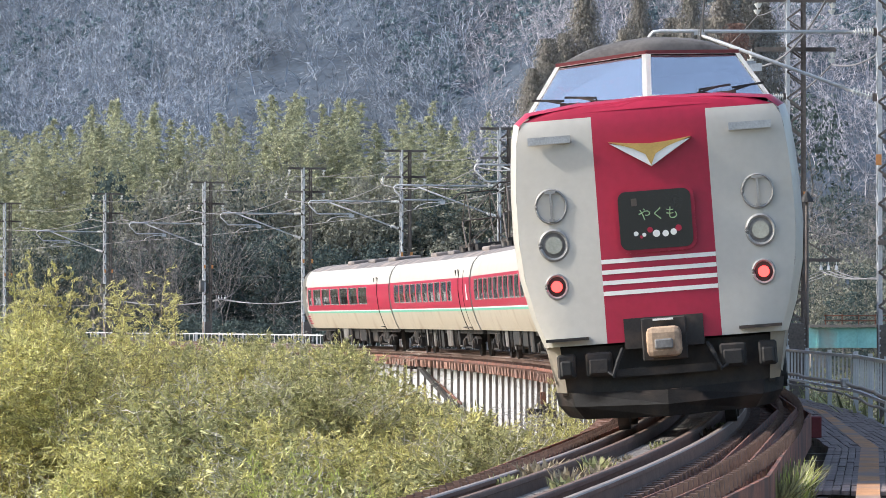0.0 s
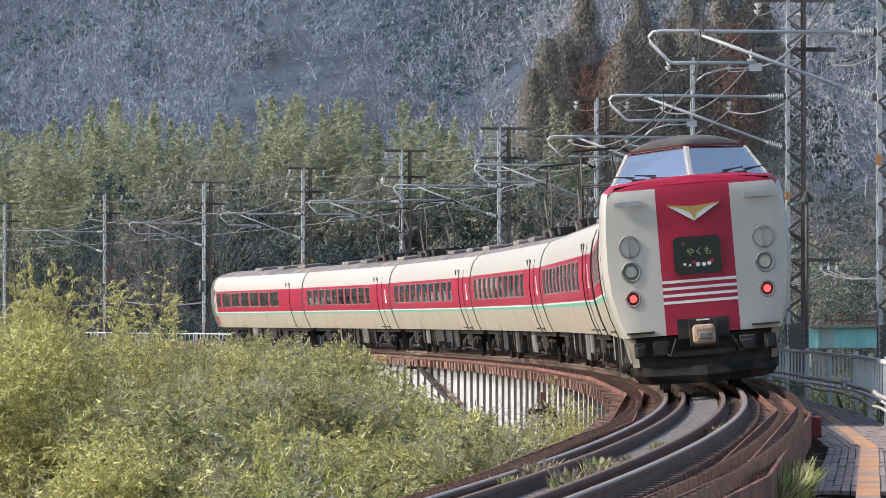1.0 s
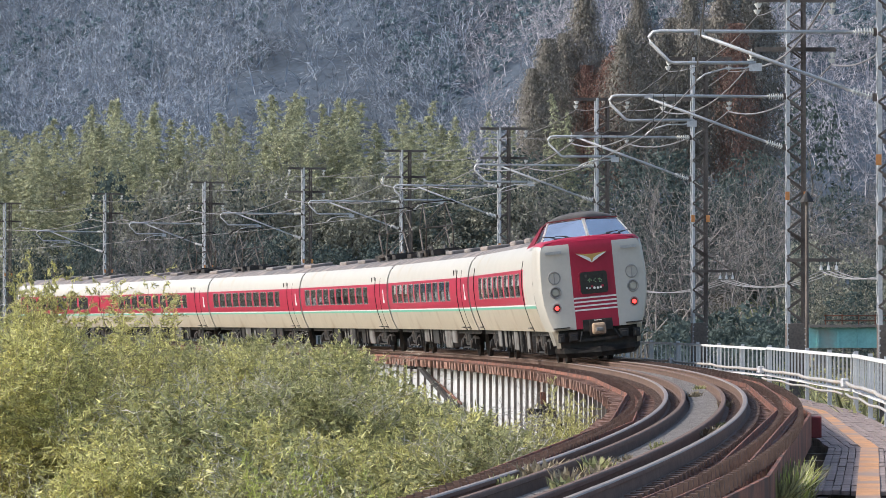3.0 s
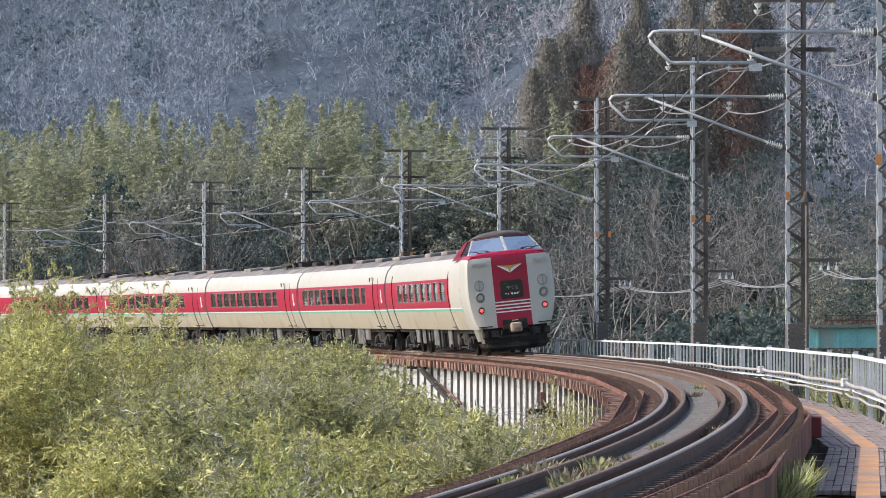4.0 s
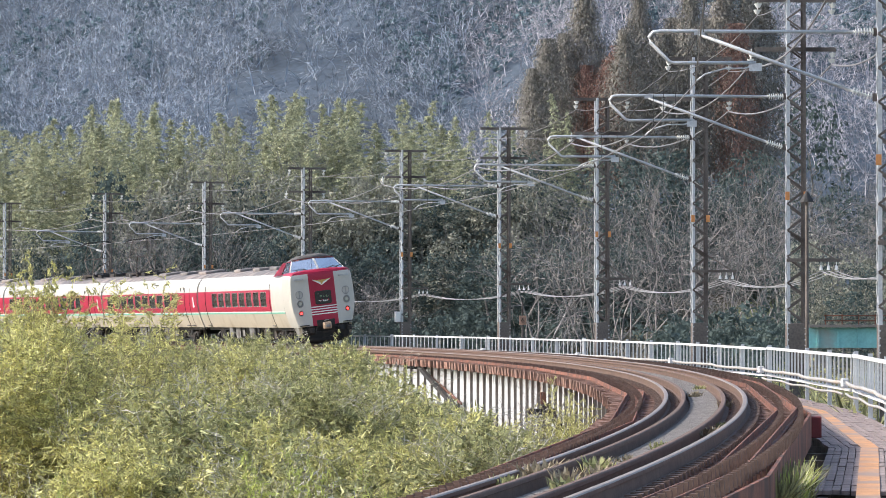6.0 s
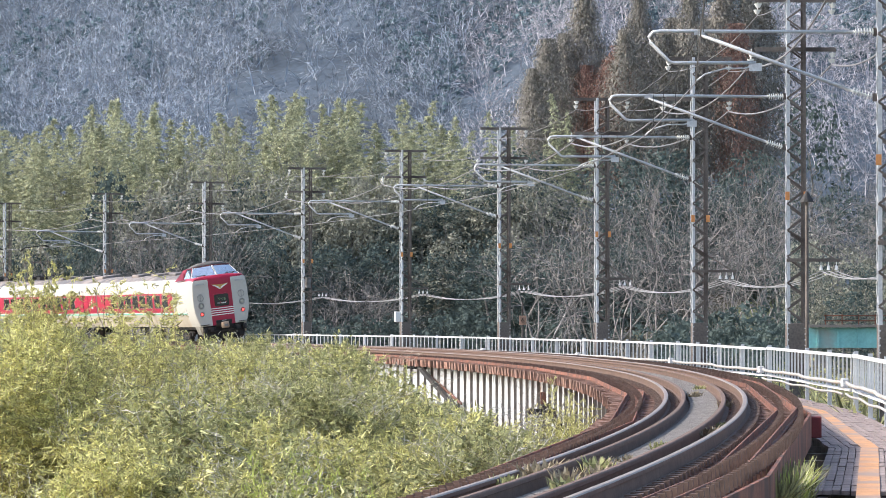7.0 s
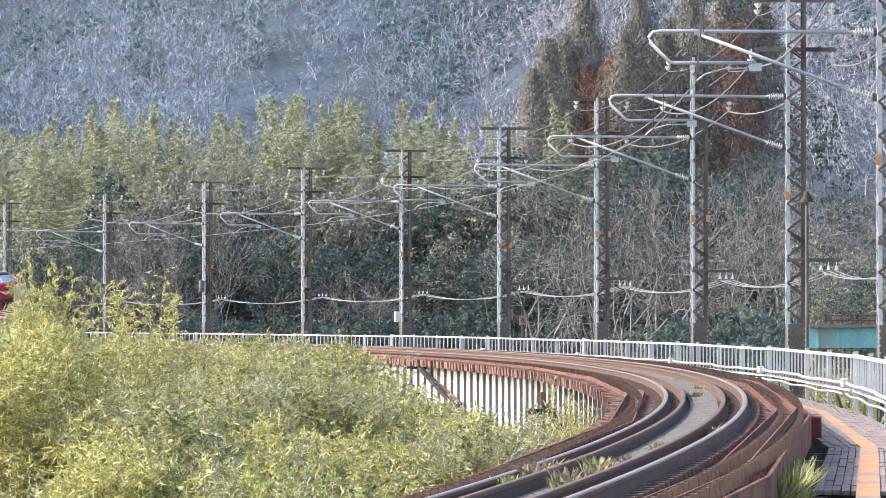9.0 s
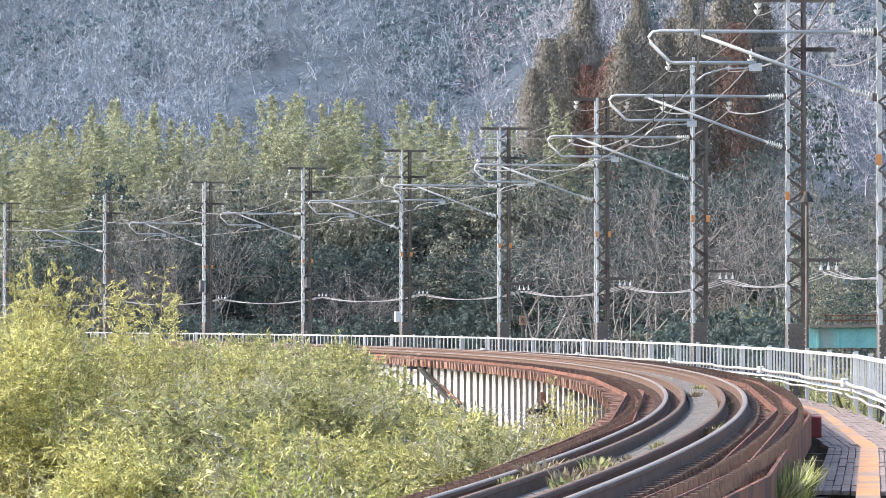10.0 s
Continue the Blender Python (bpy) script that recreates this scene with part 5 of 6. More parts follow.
for i in range(5):
    v, f = clump_tree(100 + i, 9.0, 2.5, 42, 36, 0.27, 0.19, low=0.08)
    tr = stem_mesh(7.5, 0.16, 100 + i, BARK)
    ever_v.append([("trunk", tr), ("crown", np_mesh("crown", v, f, EVERG))])
    drab_v.append([("trunk", tr), ("crown", np_mesh("crown", v, f, MIXLEAF))])
cedar_v, rust_v = [], []
for i in range(4):
    v, f = cedar_crown(120 + i, 15.0, 2.5 + 0.25 * (i % 2))
    tr = stem_mesh(14.6, 0.22, 120 + i, BARK, 0.0)
    cedar_v.append([("trunk", tr), ("crown", np_mesh("crown", v, f, CEDAR_G))])
    v, f = cedar_crown(130 + i, 15.0, 2.6, 190, 44, 0.20, 0.085, 0.5)
    rust_v.append([("trunk", tr), ("crown", np_mesh("crown", v, f, CEDAR_R))])
bare_v = []
for i in range(7):
    a, b, ra, rb, lv = limb_tree(140 + i, 9.5, 0.085, stems=3, kids=(1.5, 1.1, 0.75), segs=(6, 5, 4, 3), lean=0.6, arch=0.0, first=3)
    big = lv < 2
    v, f = joined([sticks(a[big], b[big], np.maximum(ra[big], 0.022), np.maximum(rb[big], 0.017)),
                   ribbons(a[~big], b[~big], np.clip(ra[~big], 0.012, 0.03), np.clip(rb[~big], 0.007, 0.03))])
    bare_v.append([("branchwork", np_mesh("branchwork", v, f, BARK))])


def spot(px, depth):
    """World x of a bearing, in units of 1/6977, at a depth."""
    return (px - 784) / 6977 * depth


def top_at(py, depth):
    return CAM_Z + (567 - py) / 6977 * depth


def plant(kind, variants, label, category, group, px, py, depth, base_h, w=1.0):
    """Sets a tree whose tip stands at a bearing and elevation, growing from the ground below it."""
    x, y = spot(px, depth), depth
    g = ground_z(x, y) - 0.1
    h = top_at(py, depth) - g
    k = h / base_h
    tree_thing(kind, label, category, group, variants[int(rng.integers(len(variants)))], (x, y, g), (w * rng.uniform(0.85, 1.15), k), rng.uniform(0, 6.28), rng.normal() * 0.02)


def skyline(px):
    """Elevation of the bamboo tips along the wood."""
    return 205 + 22 * math.sin(px * 0.021) + 14 * math.sin(px * 0.057 + 1) - 20 * math.exp(-((px - 590) / 120) ** 2)


BAMBOO_L, EVER_L, BARE_L = "tall feathery yellow-green bamboo at the wood's edge", "dense dark evergreen tree below the bamboo", "leafless grey-brown tree with arching tangled limbs"
for n, d0, d1, up, down in ((78, 304, 320, -26, 30), (62, 296, 303, 15, 105), (30, 290, 295, 80, 190)):
    for i in range(n):
        px = -40 + 850 * (i + rng.uniform(0.05, 0.95)) / n
        plant("bamboo", bamboo_v, BAMBOO_L, "bamboo", "bamboo grove", px, skyline(px) + rng.uniform(up, down), rng.uniform(d0, d1), 12.9, 1.15)
for px, py in ((810, 225), (985, 160), (1000, 195), (960, 225), (880, 190), (905, 215), (1015, 220), (40, 300), (75, 325), (100, 350), (60, 370), (20, 350), (110, 395), (1050, 225)):
    plant("bamboo", bamboo_v, BAMBOO_L, "bamboo", "bamboo grove", px, py, 283 if px < 200 else 291, 12.9, 0.9)
for i in range(80):
    px = -50 + 1010 * (i + rng.uniform()) / 80
    if px < 150:
        continue
    plant("evergreen_tree", drab_v if rng.uniform() < 0.75 else ever_v, EVER_L, "tree", "evergreens in the wood", px, rng.uniform(315, 410) if px < 800 else rng.uniform(310, 390), rng.uniform(284, 289), 8.8, 0.95)
for i in range(70):
    px = -50 + 1250 * (i + rng.uniform()) / 70
    plant("evergreen_tree", drab_v if rng.uniform() < 0.2 else ever_v, EVER_L, "tree", "evergreens in the wood", px, rng.uniform(410, 500), rng.uniform(274, 282), 8.8, 0.85)
for i in range(44):
    px = 840 + 780 * (i + rng.uniform()) / 44
    if px > 1375 and i % 3:
        plant("bare_tree", bare_v, BARE_L, "tree", "bare trees", px, rng.uniform(200, 400), rng.uniform(275, 300), 9.4, 0.9)
        continue
    plant("evergreen_tree", ever_v, "dense dark evergreen tree behind the bare trees", "tree", "evergreens in the wood", px, rng.uniform(265, 400) if px < 1380 else rng.uniform(180, 420), rng.uniform(284, 312), 8.8, 1.05)
for i in range(30):
    px = 850 + 560 * (i + rng.uniform()) / 30
    plant("evergreen_tree", ever_v, "dense dark evergreen tree behind the bare trees", "tree", "evergreens in the wood", px, rng.uniform(420, 520), rng.uniform(266, 274), 8.8, 0.85)
for i in range(16):
    px = 1400 + 215 * (i + rng.uniform()) / 16
    plant("evergreen_tree", drab_v if i % 3 else ever_v, "olive-green bushy tree beyond the road bridge", "tree", "olive trees", px, rng.uniform(430, 535), rng.uniform(222, 245), 8.8, 0.6)
for px, py, m_ in ((969, 76, 0), (993, 66, 0), (950, 128, 0), (1036, 2, 0), (1015, 96, 0), (1093, 88, 1), (1072, 112, 1), (1034, 122, 1), (1124, 6, 0), (1112, 60, 0), (1160, 66, 0), (1226, -6, 0), (1196, 40, 0), (1279, -12, 0), (1252, 40, 0), (1318, 0, 0), (1345, 12, 0), (1300, 50, 1)):
    plant("cedar", rust_v if m_ else cedar_v, "rust-brown winter cedar above the wood" if m_ else "tall dark cedar standing above the wood", "cedar", "cedars", px, py, rng.uniform(335, 350), 14.8, 1.0 if py > 60 else 1.15)
for i in range(20):
    px = 900 + 510 * ((i + rng.uniform()) / 20) ** 0.75
    plant("bare_tree", bare_v, BARE_L, "tree", "bare trees", px, rng.uniform(225, 330) if px > 1040 else rng.uniform(265, 370), rng.uniform(236, 262), 9.4, 1.0)
for i in range(3):
    px = 1080 + 320 * (i + rng.uniform()) / 3
    plant("bare_tree", bare_v, BARE_L, "tree", "bare trees", px, rng.uniform(370, 480), rng.uniform(222, 234), 9.4, 0.8)
for px, py in ((400, 175), (385, 200), (250, 235), (330, 250), (215, 330), (250, 345), (285, 335), (320, 350), (355, 330), (390, 345), (640, 290), (560, 200), (500, 215), (770, 230), (820, 250), (690, 260), (560, 480), (640, 470), (690, 500), (280, 470), (230, 500), (1470, 400), (1510, 370), (1440, 330), (1550, 300), (1420, 380), (1490, 300)):
    plant("bare_tree", bare_v, BARE_L, "tree", "bare trees", px, py, 271 if py > 300 else 294, 9.4, 0.8)
for i in range(13):
    px = 170 + 22 * i if i < 8 else 430 + 32 * i - 110
    plant("bare_tree", bare_v, "leafless grey-brown brush at the wood's foot", "tree", "bare trees", px, rng.uniform(430, 500), rng.uniform(264, 270), 9.4, 0.7)

# low scrub at the foot of the wood
rows = []
scrub = [clump_tree(160 + i, 2.2, 1.1, 9, 26, 0.20, 0.12, 0.05) for i in range(3)]
for i in range(500):
    px = rng.uniform(-60, 1640)
    depth = rng.uniform(150, 272) if px > 1180 else rng.uniform(258, 280)
    x = spot(px, depth)
    if math.hypot(x - CX, depth - CY) - R < 9 or (px > 1395 and depth < 222):
        continue
    rows.append((int(rng.integers(3)), rng.uniform(0.7, 1.5), rng.uniform(0, 6.28), (x, depth, ground_z(x, depth) - 0.15)))
v, f = scatter(scrub, rows)
tagged(new("scrub", np_mesh("scrub", v, f, EVERG)), "low green scrub along the foot of the wood", "scrub", kind="stuff")


# ---- river-bank willows in the foreground ----
def willow(seed, h, stems, per, leaf=0.075, wide=0.014, spread=0.30, crown=1.5):
    """Arching shoots with curved side twigs and narrow leaves in the top metres: leaf mesh and twig mesh."""
    g = np.random.default_rng(seed)
    P, D, A, B, RA, RB = [], [], [], [], [], []
    for i in range(stems):
        t = g.uniform(0, 6.28)
        tilt = g.uniform(0.1, 1.0) * spread
        H = h * g.uniform(0.66, 1.0)
        root = np.array((math.cos(t), math.sin(t), 0)) * 0.2 * g.uniform()
        out = np.array((math.cos(t), math.sin(t), 0.0))
        u = np.linspace(0, 1, 7)[:, None]
        line = root + u * np.array((0, 0, H)) + out * (tilt * h * u ** 1.8) - np.array((0, 0, 1)) * (0.25 * tilt * h * u ** 4) + g.normal(size=(7, 3)) * 0.035 * u
        A.append(line[:-1])
        B.append(line[1:])
        RA.append(0.010 * (1 - 0.85 * u[:-1, 0]))
        RB.append(0.010 * (1 - 0.85 * u[1:, 0]))
        lo = max(0.05, 1 - crown / h)
        n_side = 14
        for j in range(n_side + 1):
            w0 = lo + (1 - lo) * (j + g.uniform()) / n_side
            k = min(5, int(w0 * 6))
            q0 = line[k] + (line[k + 1] - line[k]) * (w0 * 6 - k)
            ta = g.uniform(0, 6.28)
            L = g.uniform(0.16, 0.42) * (1.25 - 0.6 * (w0 - lo) / (1 - lo))
            d = np.array((math.cos(ta), math.sin(ta), g.uniform(0.2, 0.9)))
            if j == n_side:
                q0, d, L = line[-2], line[-1] - line[-2], np.linalg.norm(line[-1] - line[-2]) * 1.2
            d = d / np.linalg.norm(d)
            sag = np.array((0, 0, -g.uniform(0.0, 0.45) * L))
            mid, end = q0 + d * L * 0.5 + sag * 0.2, q0 + d * L + sag
            A.append(np.stack([q0, mid]))
            B.append(np.stack([mid, end]))
            RA.append(np.array((0.0035, 0.0025)))
            RB.append(np.array((0.0025, 0.0012)))
            n = max(3, per // (n_side + 1))
            w = g.uniform(0.12, 1.0, n)[:, None]
            P.append(q0 + d * L * w + sag * w ** 2 + g.normal(size=(n, 3)) * 0.012)
            D.append((d + 2 * sag / L * w) * 0.75 + g.normal(size=(n, 3)) * 0.55 + (0, 0, 0.1))
    P, D = np.concatenate(P), np.concatenate(D)
    N = np.cross(D, g.normal(size=D.shape)) * 0.8 + (0, 0, 0.35)
    return tip_leaves(g, P, N, D, leaf, wide), ribbons(*(np.concatenate(q) for q in (A, B, RA, RB)))


def mound(seed, leaf=0.098, wide=0.0205):
    """The rounded leafy head of a willow bush, 0.9 m across: leaves and twigs, its top at z = 0."""
    g = np.random.default_rng(seed)
    P, D, A, B, RA, RB = [], [], [], [], [], []
    for i in range(46):
        t, el = g.uniform(0, 6.28), math.asin(g.uniform(0.12, 1.0))
        d = np.array((math.cos(t) * math.cos(el), math.sin(t) * math.cos(el), math.sin(el)))
        R_ = 0.62 * g.uniform(0.6, 1.12)
        q0 = np.array((g.normal() * 0.10, g.normal() * 0.10, -0.72))
        tip = q0 + d * R_ * (1.0, 1.0, 1.12)
        tip[2] -= 0.10 * math.cos(el)
        A.append(q0[None])
        B.append(tip[None])
        RA.append(np.array((0.004,)))
        RB.append(np.array((0.0015,)))
        for j in range(5):
            b0 = q0 + (tip - q0) * g.uniform(0.5, 1.0)
            e = d * 0.8 + g.normal(size=3) * 0.55
            L = g.uniform(0.10, 0.26)
            e = e / np.linalg.norm(e)
            sag = np.array((0, 0, -g.uniform(0, 0.5) * L))
            if j < 2:
                A.append(b0[None])
                B.append((b0 + e * L + sag)[None])
                RA.append(np.array((0.0022,)))
                RB.append(np.array((0.001,)))
            n = 8
            w = g.uniform(0, 1, n)[:, None]
            P.append(b0 + e * L * w + sag * w ** 2 + g.normal(size=(n, 3)) * 0.010)
            D.append((e + 2 * sag / L * w) * 0.7 + g.normal(size=(n, 3)) * 0.6)
    P, D = np.concatenate(P), np.concatenate(D)
    N = np.cross(D, g.normal(size=D.shape)) * 0.8 + (0, 0, 0.35)
    return tip_leaves(g, P, N, D, leaf, wide), ribbons(*(np.concatenate(q) for q in (A, B, RA, RB)))


mounds = [mound(200 + i) for i in range(8)]
# bare stems under the heads, and bundles of dead shoots
under = []
for i in range(3):
    g = np.random.default_rng(230 + i)
    a = g.normal(size=(7, 3)) * (0.25, 0.25, 0)
    under.append(ribbons(a, a * 0.4 + (0, 0, 1.0) + g.normal(size=(7, 3)) * (0.15, 0.15, 0.05), 0.008, 0.004))
dead = []
for i in range(3):
    a, b, ra, rb, lv = limb_tree(240 + i, 0.75, 0.007, stems=5, kids=(1.2, 0.7), segs=(5, 4, 3), lean=0.9, arch=-0.02)
    dead.append(ribbons(a, b, np.maximum(ra, 0.0032), np.maximum(rb, 0.0022)))


def bush_line(px):
    """Elevation of the top edge of the bushes."""
    pts = ((-60, 545), (0, 548), (60, 540), (120, 585), (200, 592), (300, 600), (430, 592), (560, 592), (620, 602), (680, 655), (760, 705), (850, 735), (930, 775), (1000, 790), (1100, 800))
    for (a, b), (c, d) in zip(pts, pts[1:]):
        if a <= px <= c:
            return b + (d - b) * (px - a) / (c - a)
    return 800


BANK = -2.7
lists = {"y": [], "g": [], "u": [], "t": []}
for i in range(430):
    px = rng.uniform(-60, 1000)
    line = bush_line(px)
    far = rng.uniform() ** 0.85
    depth = 33 + 47 * (1 - far)
    x = spot(px, depth)
    if math.hypot(x - CX, depth - CY) - R > -2.0:
        continue
    roll = noise.noise(Vector((x * 0.85, depth * 0.30, 0)))
    top = min(top_at(line, depth) - abs(rng.normal()) * 0.10, -0.62 + (depth - 31) * 0.042 + 0.95 * roll - abs(rng.normal()) * 0.08)
    if depth > 70:
        top = top_at(line, depth) - abs(rng.normal()) * 0.15
    tone = noise.noise(Vector((x * 0.7, depth * 0.25, 7.0))) + 0.22 * rng.normal()
    k = int(rng.integers(8))
    a, w = rng.uniform(0, 6.28), rng.uniform(0.85, 1.25)
    lists["y" if tone > 0.0 else "g"].append((mounds[k][0], w, a, (x, depth, top)))
    lists["u"].append((mounds[k][1], w, a, (x, depth, top)))
    lists["u"].append((under[k % 3], (w, w, top - 0.7 * w - BANK), a, (x, depth, BANK)))
    if rng.uniform() < 0.30:
        lists["t"].append((dead[k % 3], w, a, (x, depth, top - 0.66)))
for key, m_, nm, lb in (("y", LEAF_Y, "willow_thicket", "yellow-green willow thicket on the river bank"), ("g", LEAF_G, "willow_thicket", "darker green willow thicket on the river bank"),
                        ("u", TWIG, "willow_stems", "thin brown stems inside the willow thicket"), ("t", PALETWIG, "dry_twigs", "dry pale twigs in the willow thicket")):
    v, f = joined([(turned(q[0], s, a, p_), q[1]) for q, s, a, p_ in lists[key]])
    tagged(new(nm, np_mesh(nm, v, f, m_)), lb, "bush", kind="stuff")


def willow_thing(px, py, depth, sx, label, seed, stems=12, per=120, mat_=LEAF_Y, bank=-2.7, leaf=0.080, wide=0.0165, spread=0.16, crown=1.5):
    x = spot(px, depth)
    h = top_at(py, depth) - bank
    (lv, lf), (tv, tf) = willow(seed, h, stems, per, leaf, wide, spread, crown)
    t = tagged(new("willow_bush"), label, "bush", "willow bushes")
    t.matrix_basis = Matrix.Translation((x, depth, bank))
    for nm, v, f, m_ in (("leaves", lv, lf, mat_), ("stem_work", tv, tf, TWIG)):
        v = v.copy()
        v[:, :2] *= sx
        ob = new(nm, np_mesh(nm, v, f, m_))
        ob.parent = t
    return t


for j, (px, py, depth, sx) in enumerate(((76, 440, 46, 0.6), (48, 540, 45, 0.9), (104, 545, 47, 0.8), (8, 550, 44, 1.0), (66, 480, 46.5, 0.6), (25, 565, 43, 1.1), (95, 570, 44, 1.0), (80, 500, 46.2, 0.7))):
    willow_thing(px, py, depth, sx, "tall yellow-green willow bush on the river bank", 300 + j, 26, 420)
for j, (px, py, depth, sx, n) in enumerate(((255, 452, 48, 0.9, 10), (222, 475, 47, 0.9, 9), (275, 490, 48, 0.8, 8), (180, 545, 47, 1.0, 8), (240, 515, 48, 0.9, 12), (150, 560, 46, 1.0, 10), (370, 560, 60, 0.6, 4), (390, 575, 60, 0.7, 5), (455, 575, 64, 0.7, 5), (490, 580, 66, 0.7, 5), (545, 572, 70, 0.5, 5), (590, 572, 70, 0.5, 5), (330, 585, 58, 0.8, 6))):
    willow_thing(px, py, depth, sx, "sparse willow bush with pale drooping shoots", 320 + j, n, 200, crown=1.1)
swaying = []
for j, (px, py, depth, sx) in enumerate(((590, 775, 33, 0.5), (622, 808, 32.5, 0.5), (450, 732, 36, 0.6), (485, 765, 35.5, 0.6), (118, 845, 34, 0.3), (690, 838, 33, 0.5), (740, 830, 33.5, 0.5), (520, 740, 37, 0.5))):
    swaying.append(willow_thing(px, py, depth, sx, "fresh green willow shoot with broad leaves swaying", 340 + j, 3, 90, LEAF_F, BANK, 0.105, 0.028, 0.10, 0.75))


# ---- weeds between and beside the rails ----
def tuft(seed, h, n, spread=0.7, wide=0.017):
    g = np.random.default_rng(seed)
    vs = []
    for i in range(n):
        t = g.uniform(0, 6.28)
        o = np.array((math.cos(t), math.sin(t), 0.0))
        base = o * g.uniform(0, 0.12)
        L = h * g.uniform(0.5, 1.1)
        up = np.array((0, 0, 1.0))
        tip = base + o * L * spread * g.uniform(0.2, 1.0) + up * L * 0.85
        mid = base + o * L * 0.2 + up * L * 0.55
        w = np.array((-math.sin(t), math.cos(t), 0)) * wide * g.uniform(0.6, 1.3)
        vs += [base - w / 3, base + w / 3, mid + w, mid - w, mid - w, mid + w, tip + w * 0.1, tip - w * 0.1]
    v = np.array(vs)
    return v, np.arange(len(v)).reshape(-1, 4)


def weed(px_s, d0, z0, h, n, m_, label, seed, width=1.0):
    v, f = tuft(seed, h, n)
    t = tagged(new("weed_tuft"), label, "weed", "weeds along the track")
    t.matrix_basis = frame_at(px_s, d0, z0) @ Matrix.Diagonal((width, width, 1, 1))
    ob = new("foliage", np_mesh("foliage", v, f, m_))
    ob.parent = t


for k in range(7):
    weed(-7.2 + k * 0.62, 1.34 + 0.04 * (k % 3), -0.62, 0.56, 110, (LEAF_G, LEAF_G, LEAF_F, TWIGGRASS)[k % 4], "lush green weed growing in the gap beside the walkway", 400 + k, 0.9)
for k, (s, d0, h) in enumerate(((-10.5, 0.02, 0.2), (-9.6, -0.08, 0.25), (-8.6, 0.05, 0.22), (-7.5, -0.05, 0.26), (-6.3, -0.12, 0.2), (-5.0, 0.0, 0.16), (-2.0, 0.1, 0.2), (1.5, 0.36, 0.22), (2.6, 0.38, 0.24), (6.0, 0.36, 0.15), (17, 0.3, 0.2), (24, -0.1, 0.2), (30, 0.1, 0.2), (-7.8, -0.42, 0.25), (-8.8, -0.42, 0.25), (-10.2, -0.43, 0.2))):
    weed(s, d0, -0.15, h * 0.75, 45, TWIGGRASS if k % 3 else LEAF_G, "dry grass tuft between the rails", 420 + k)
for k, (s, d0) in enumerate(((55, 3.6), (47, 3.5), (38, 3.3), (64, 3.7), (30, 3.1))):
    weed(s, d0, -1.3, 1.2, 60, LEAF_G, "green weeds behind the fence", 440 + k, 1.6)
for j, (px, py, depth) in enumerate(((1400, 640, 98), (1430, 625, 100), (1455, 632, 96), (1480, 620, 99), (1505, 628, 95), (1530, 618, 97), (1552, 630, 94), (1575, 640, 90), (1385, 650, 104), (1310, 650, 108), (1335, 645, 105), (1360, 650, 102), (1415, 645, 92), (1440, 655, 88), (1465, 650, 84), (1490, 660, 80), (1520, 650, 76), (1545, 660, 73))):
    willow_thing(px, py, depth, 1.0, "yellow-green bush growing behind the fence", 470 + j, 12, 96, LEAF_Y if j % 3 else LEAF_G, -3.6)
for j, (px, py, depth, sx) in enumerate(((985, 655, 72, 0.5), (1004, 682, 70, 0.7), (1020, 692, 69, 0.8), (1036, 704, 68, 0.7), (962, 715, 72, 0.9), (1050, 722, 67, 0.6), (985, 735, 70, 0.8))):
    willow_thing(px, py, depth, sx, "small yellow willow sapling beside the bridge", 460 + j, 12, 200, crown=1.3)


# ---- small fixtures along the line ----
def refuge_bracket(s, s2, zt, zb):
    t = tagged(new("broken_bracket"), "dark rusted timber bracket leaning from the bridge side", "bracket", "old brackets")
    a, b = along(s, -1.3, zt), along(s2, -1.35, zb)
    bm = bmesh.new()
    bar(bm, a, b, 0.12, 0.15)
    part("brace", bm, UNDER, t)
    bm = bmesh.new()
    bar(bm, a + Vector((0.12, 0.1, -0.1)), b + Vector((0.2, 0.1, 0.1)), 0.06, 0.07)
    part("second_brace", bm, RUST, t)
    bm = bmesh.new()
    bar(bm, along(s, -1.0, zt - 0.05), along(s, -1.75, zt - 0.05), 0.07, 0.09)
    part("arm", bm, UNDER, t)
    return t


refuge_bracket(101, 91, -0.52, -1.75)
BR_S = 60.0
br = tagged(new("broken_bracket"), "dark rusted bracket post wrapped in dead creeper beside the bridge", "bracket", "old brackets")
q = along(BR_S, -1.75, 0)
bm = bmesh.new()
bar(bm, q + Vector((0, 0, -2.7)), q + Vector((0, 0, -0.72)), 0.11)
part("upright", bm, DARKSTEEL, br)
bm = bmesh.new()
bar(bm, q + Vector((-0.38, 0, -1.18)), q + Vector((0.30, 0, -1.18)), 0.14, 0.15)
part("arm", bm, UNDER, br)
bm = bmesh.new()
bar(bm, q + Vector((0.05, -0.09, -1.0)), q + Vector((0.75, -0.09, -2.1)), 0.17, 0.19)
part("brace", bm, UNDER, br)
bm = bmesh.new()
box(bm, q + Vector((0, 0, -0.84)), (0.15, 0.15, 0.30))
bevel(bm, 0.02, 1)
part("cap", bm, RUST, br)
for j in range(3):
    a, b, ra, rb, lv = limb_tree(520 + j, 2.3, 0.016, stems=3, kids=(1.6, 1.2), segs=(6, 4, 3), lean=0.16, arch=0.0)
    v, f = ribbons(a, b, np.maximum(ra, 0.006), np.maximum(rb, 0.004))
    t = tagged(new("dead_creeper"), "grey dead creeper climbing an old bracket", "creeper", "dead creepers")
    t.matrix_basis = Matrix.Translation(q + Vector((0.06 * j - 0.05, -0.1, -2.65)))
    ob = new("stem_work", np_mesh("stem_work", v, f, BARK))
    ob.parent = t

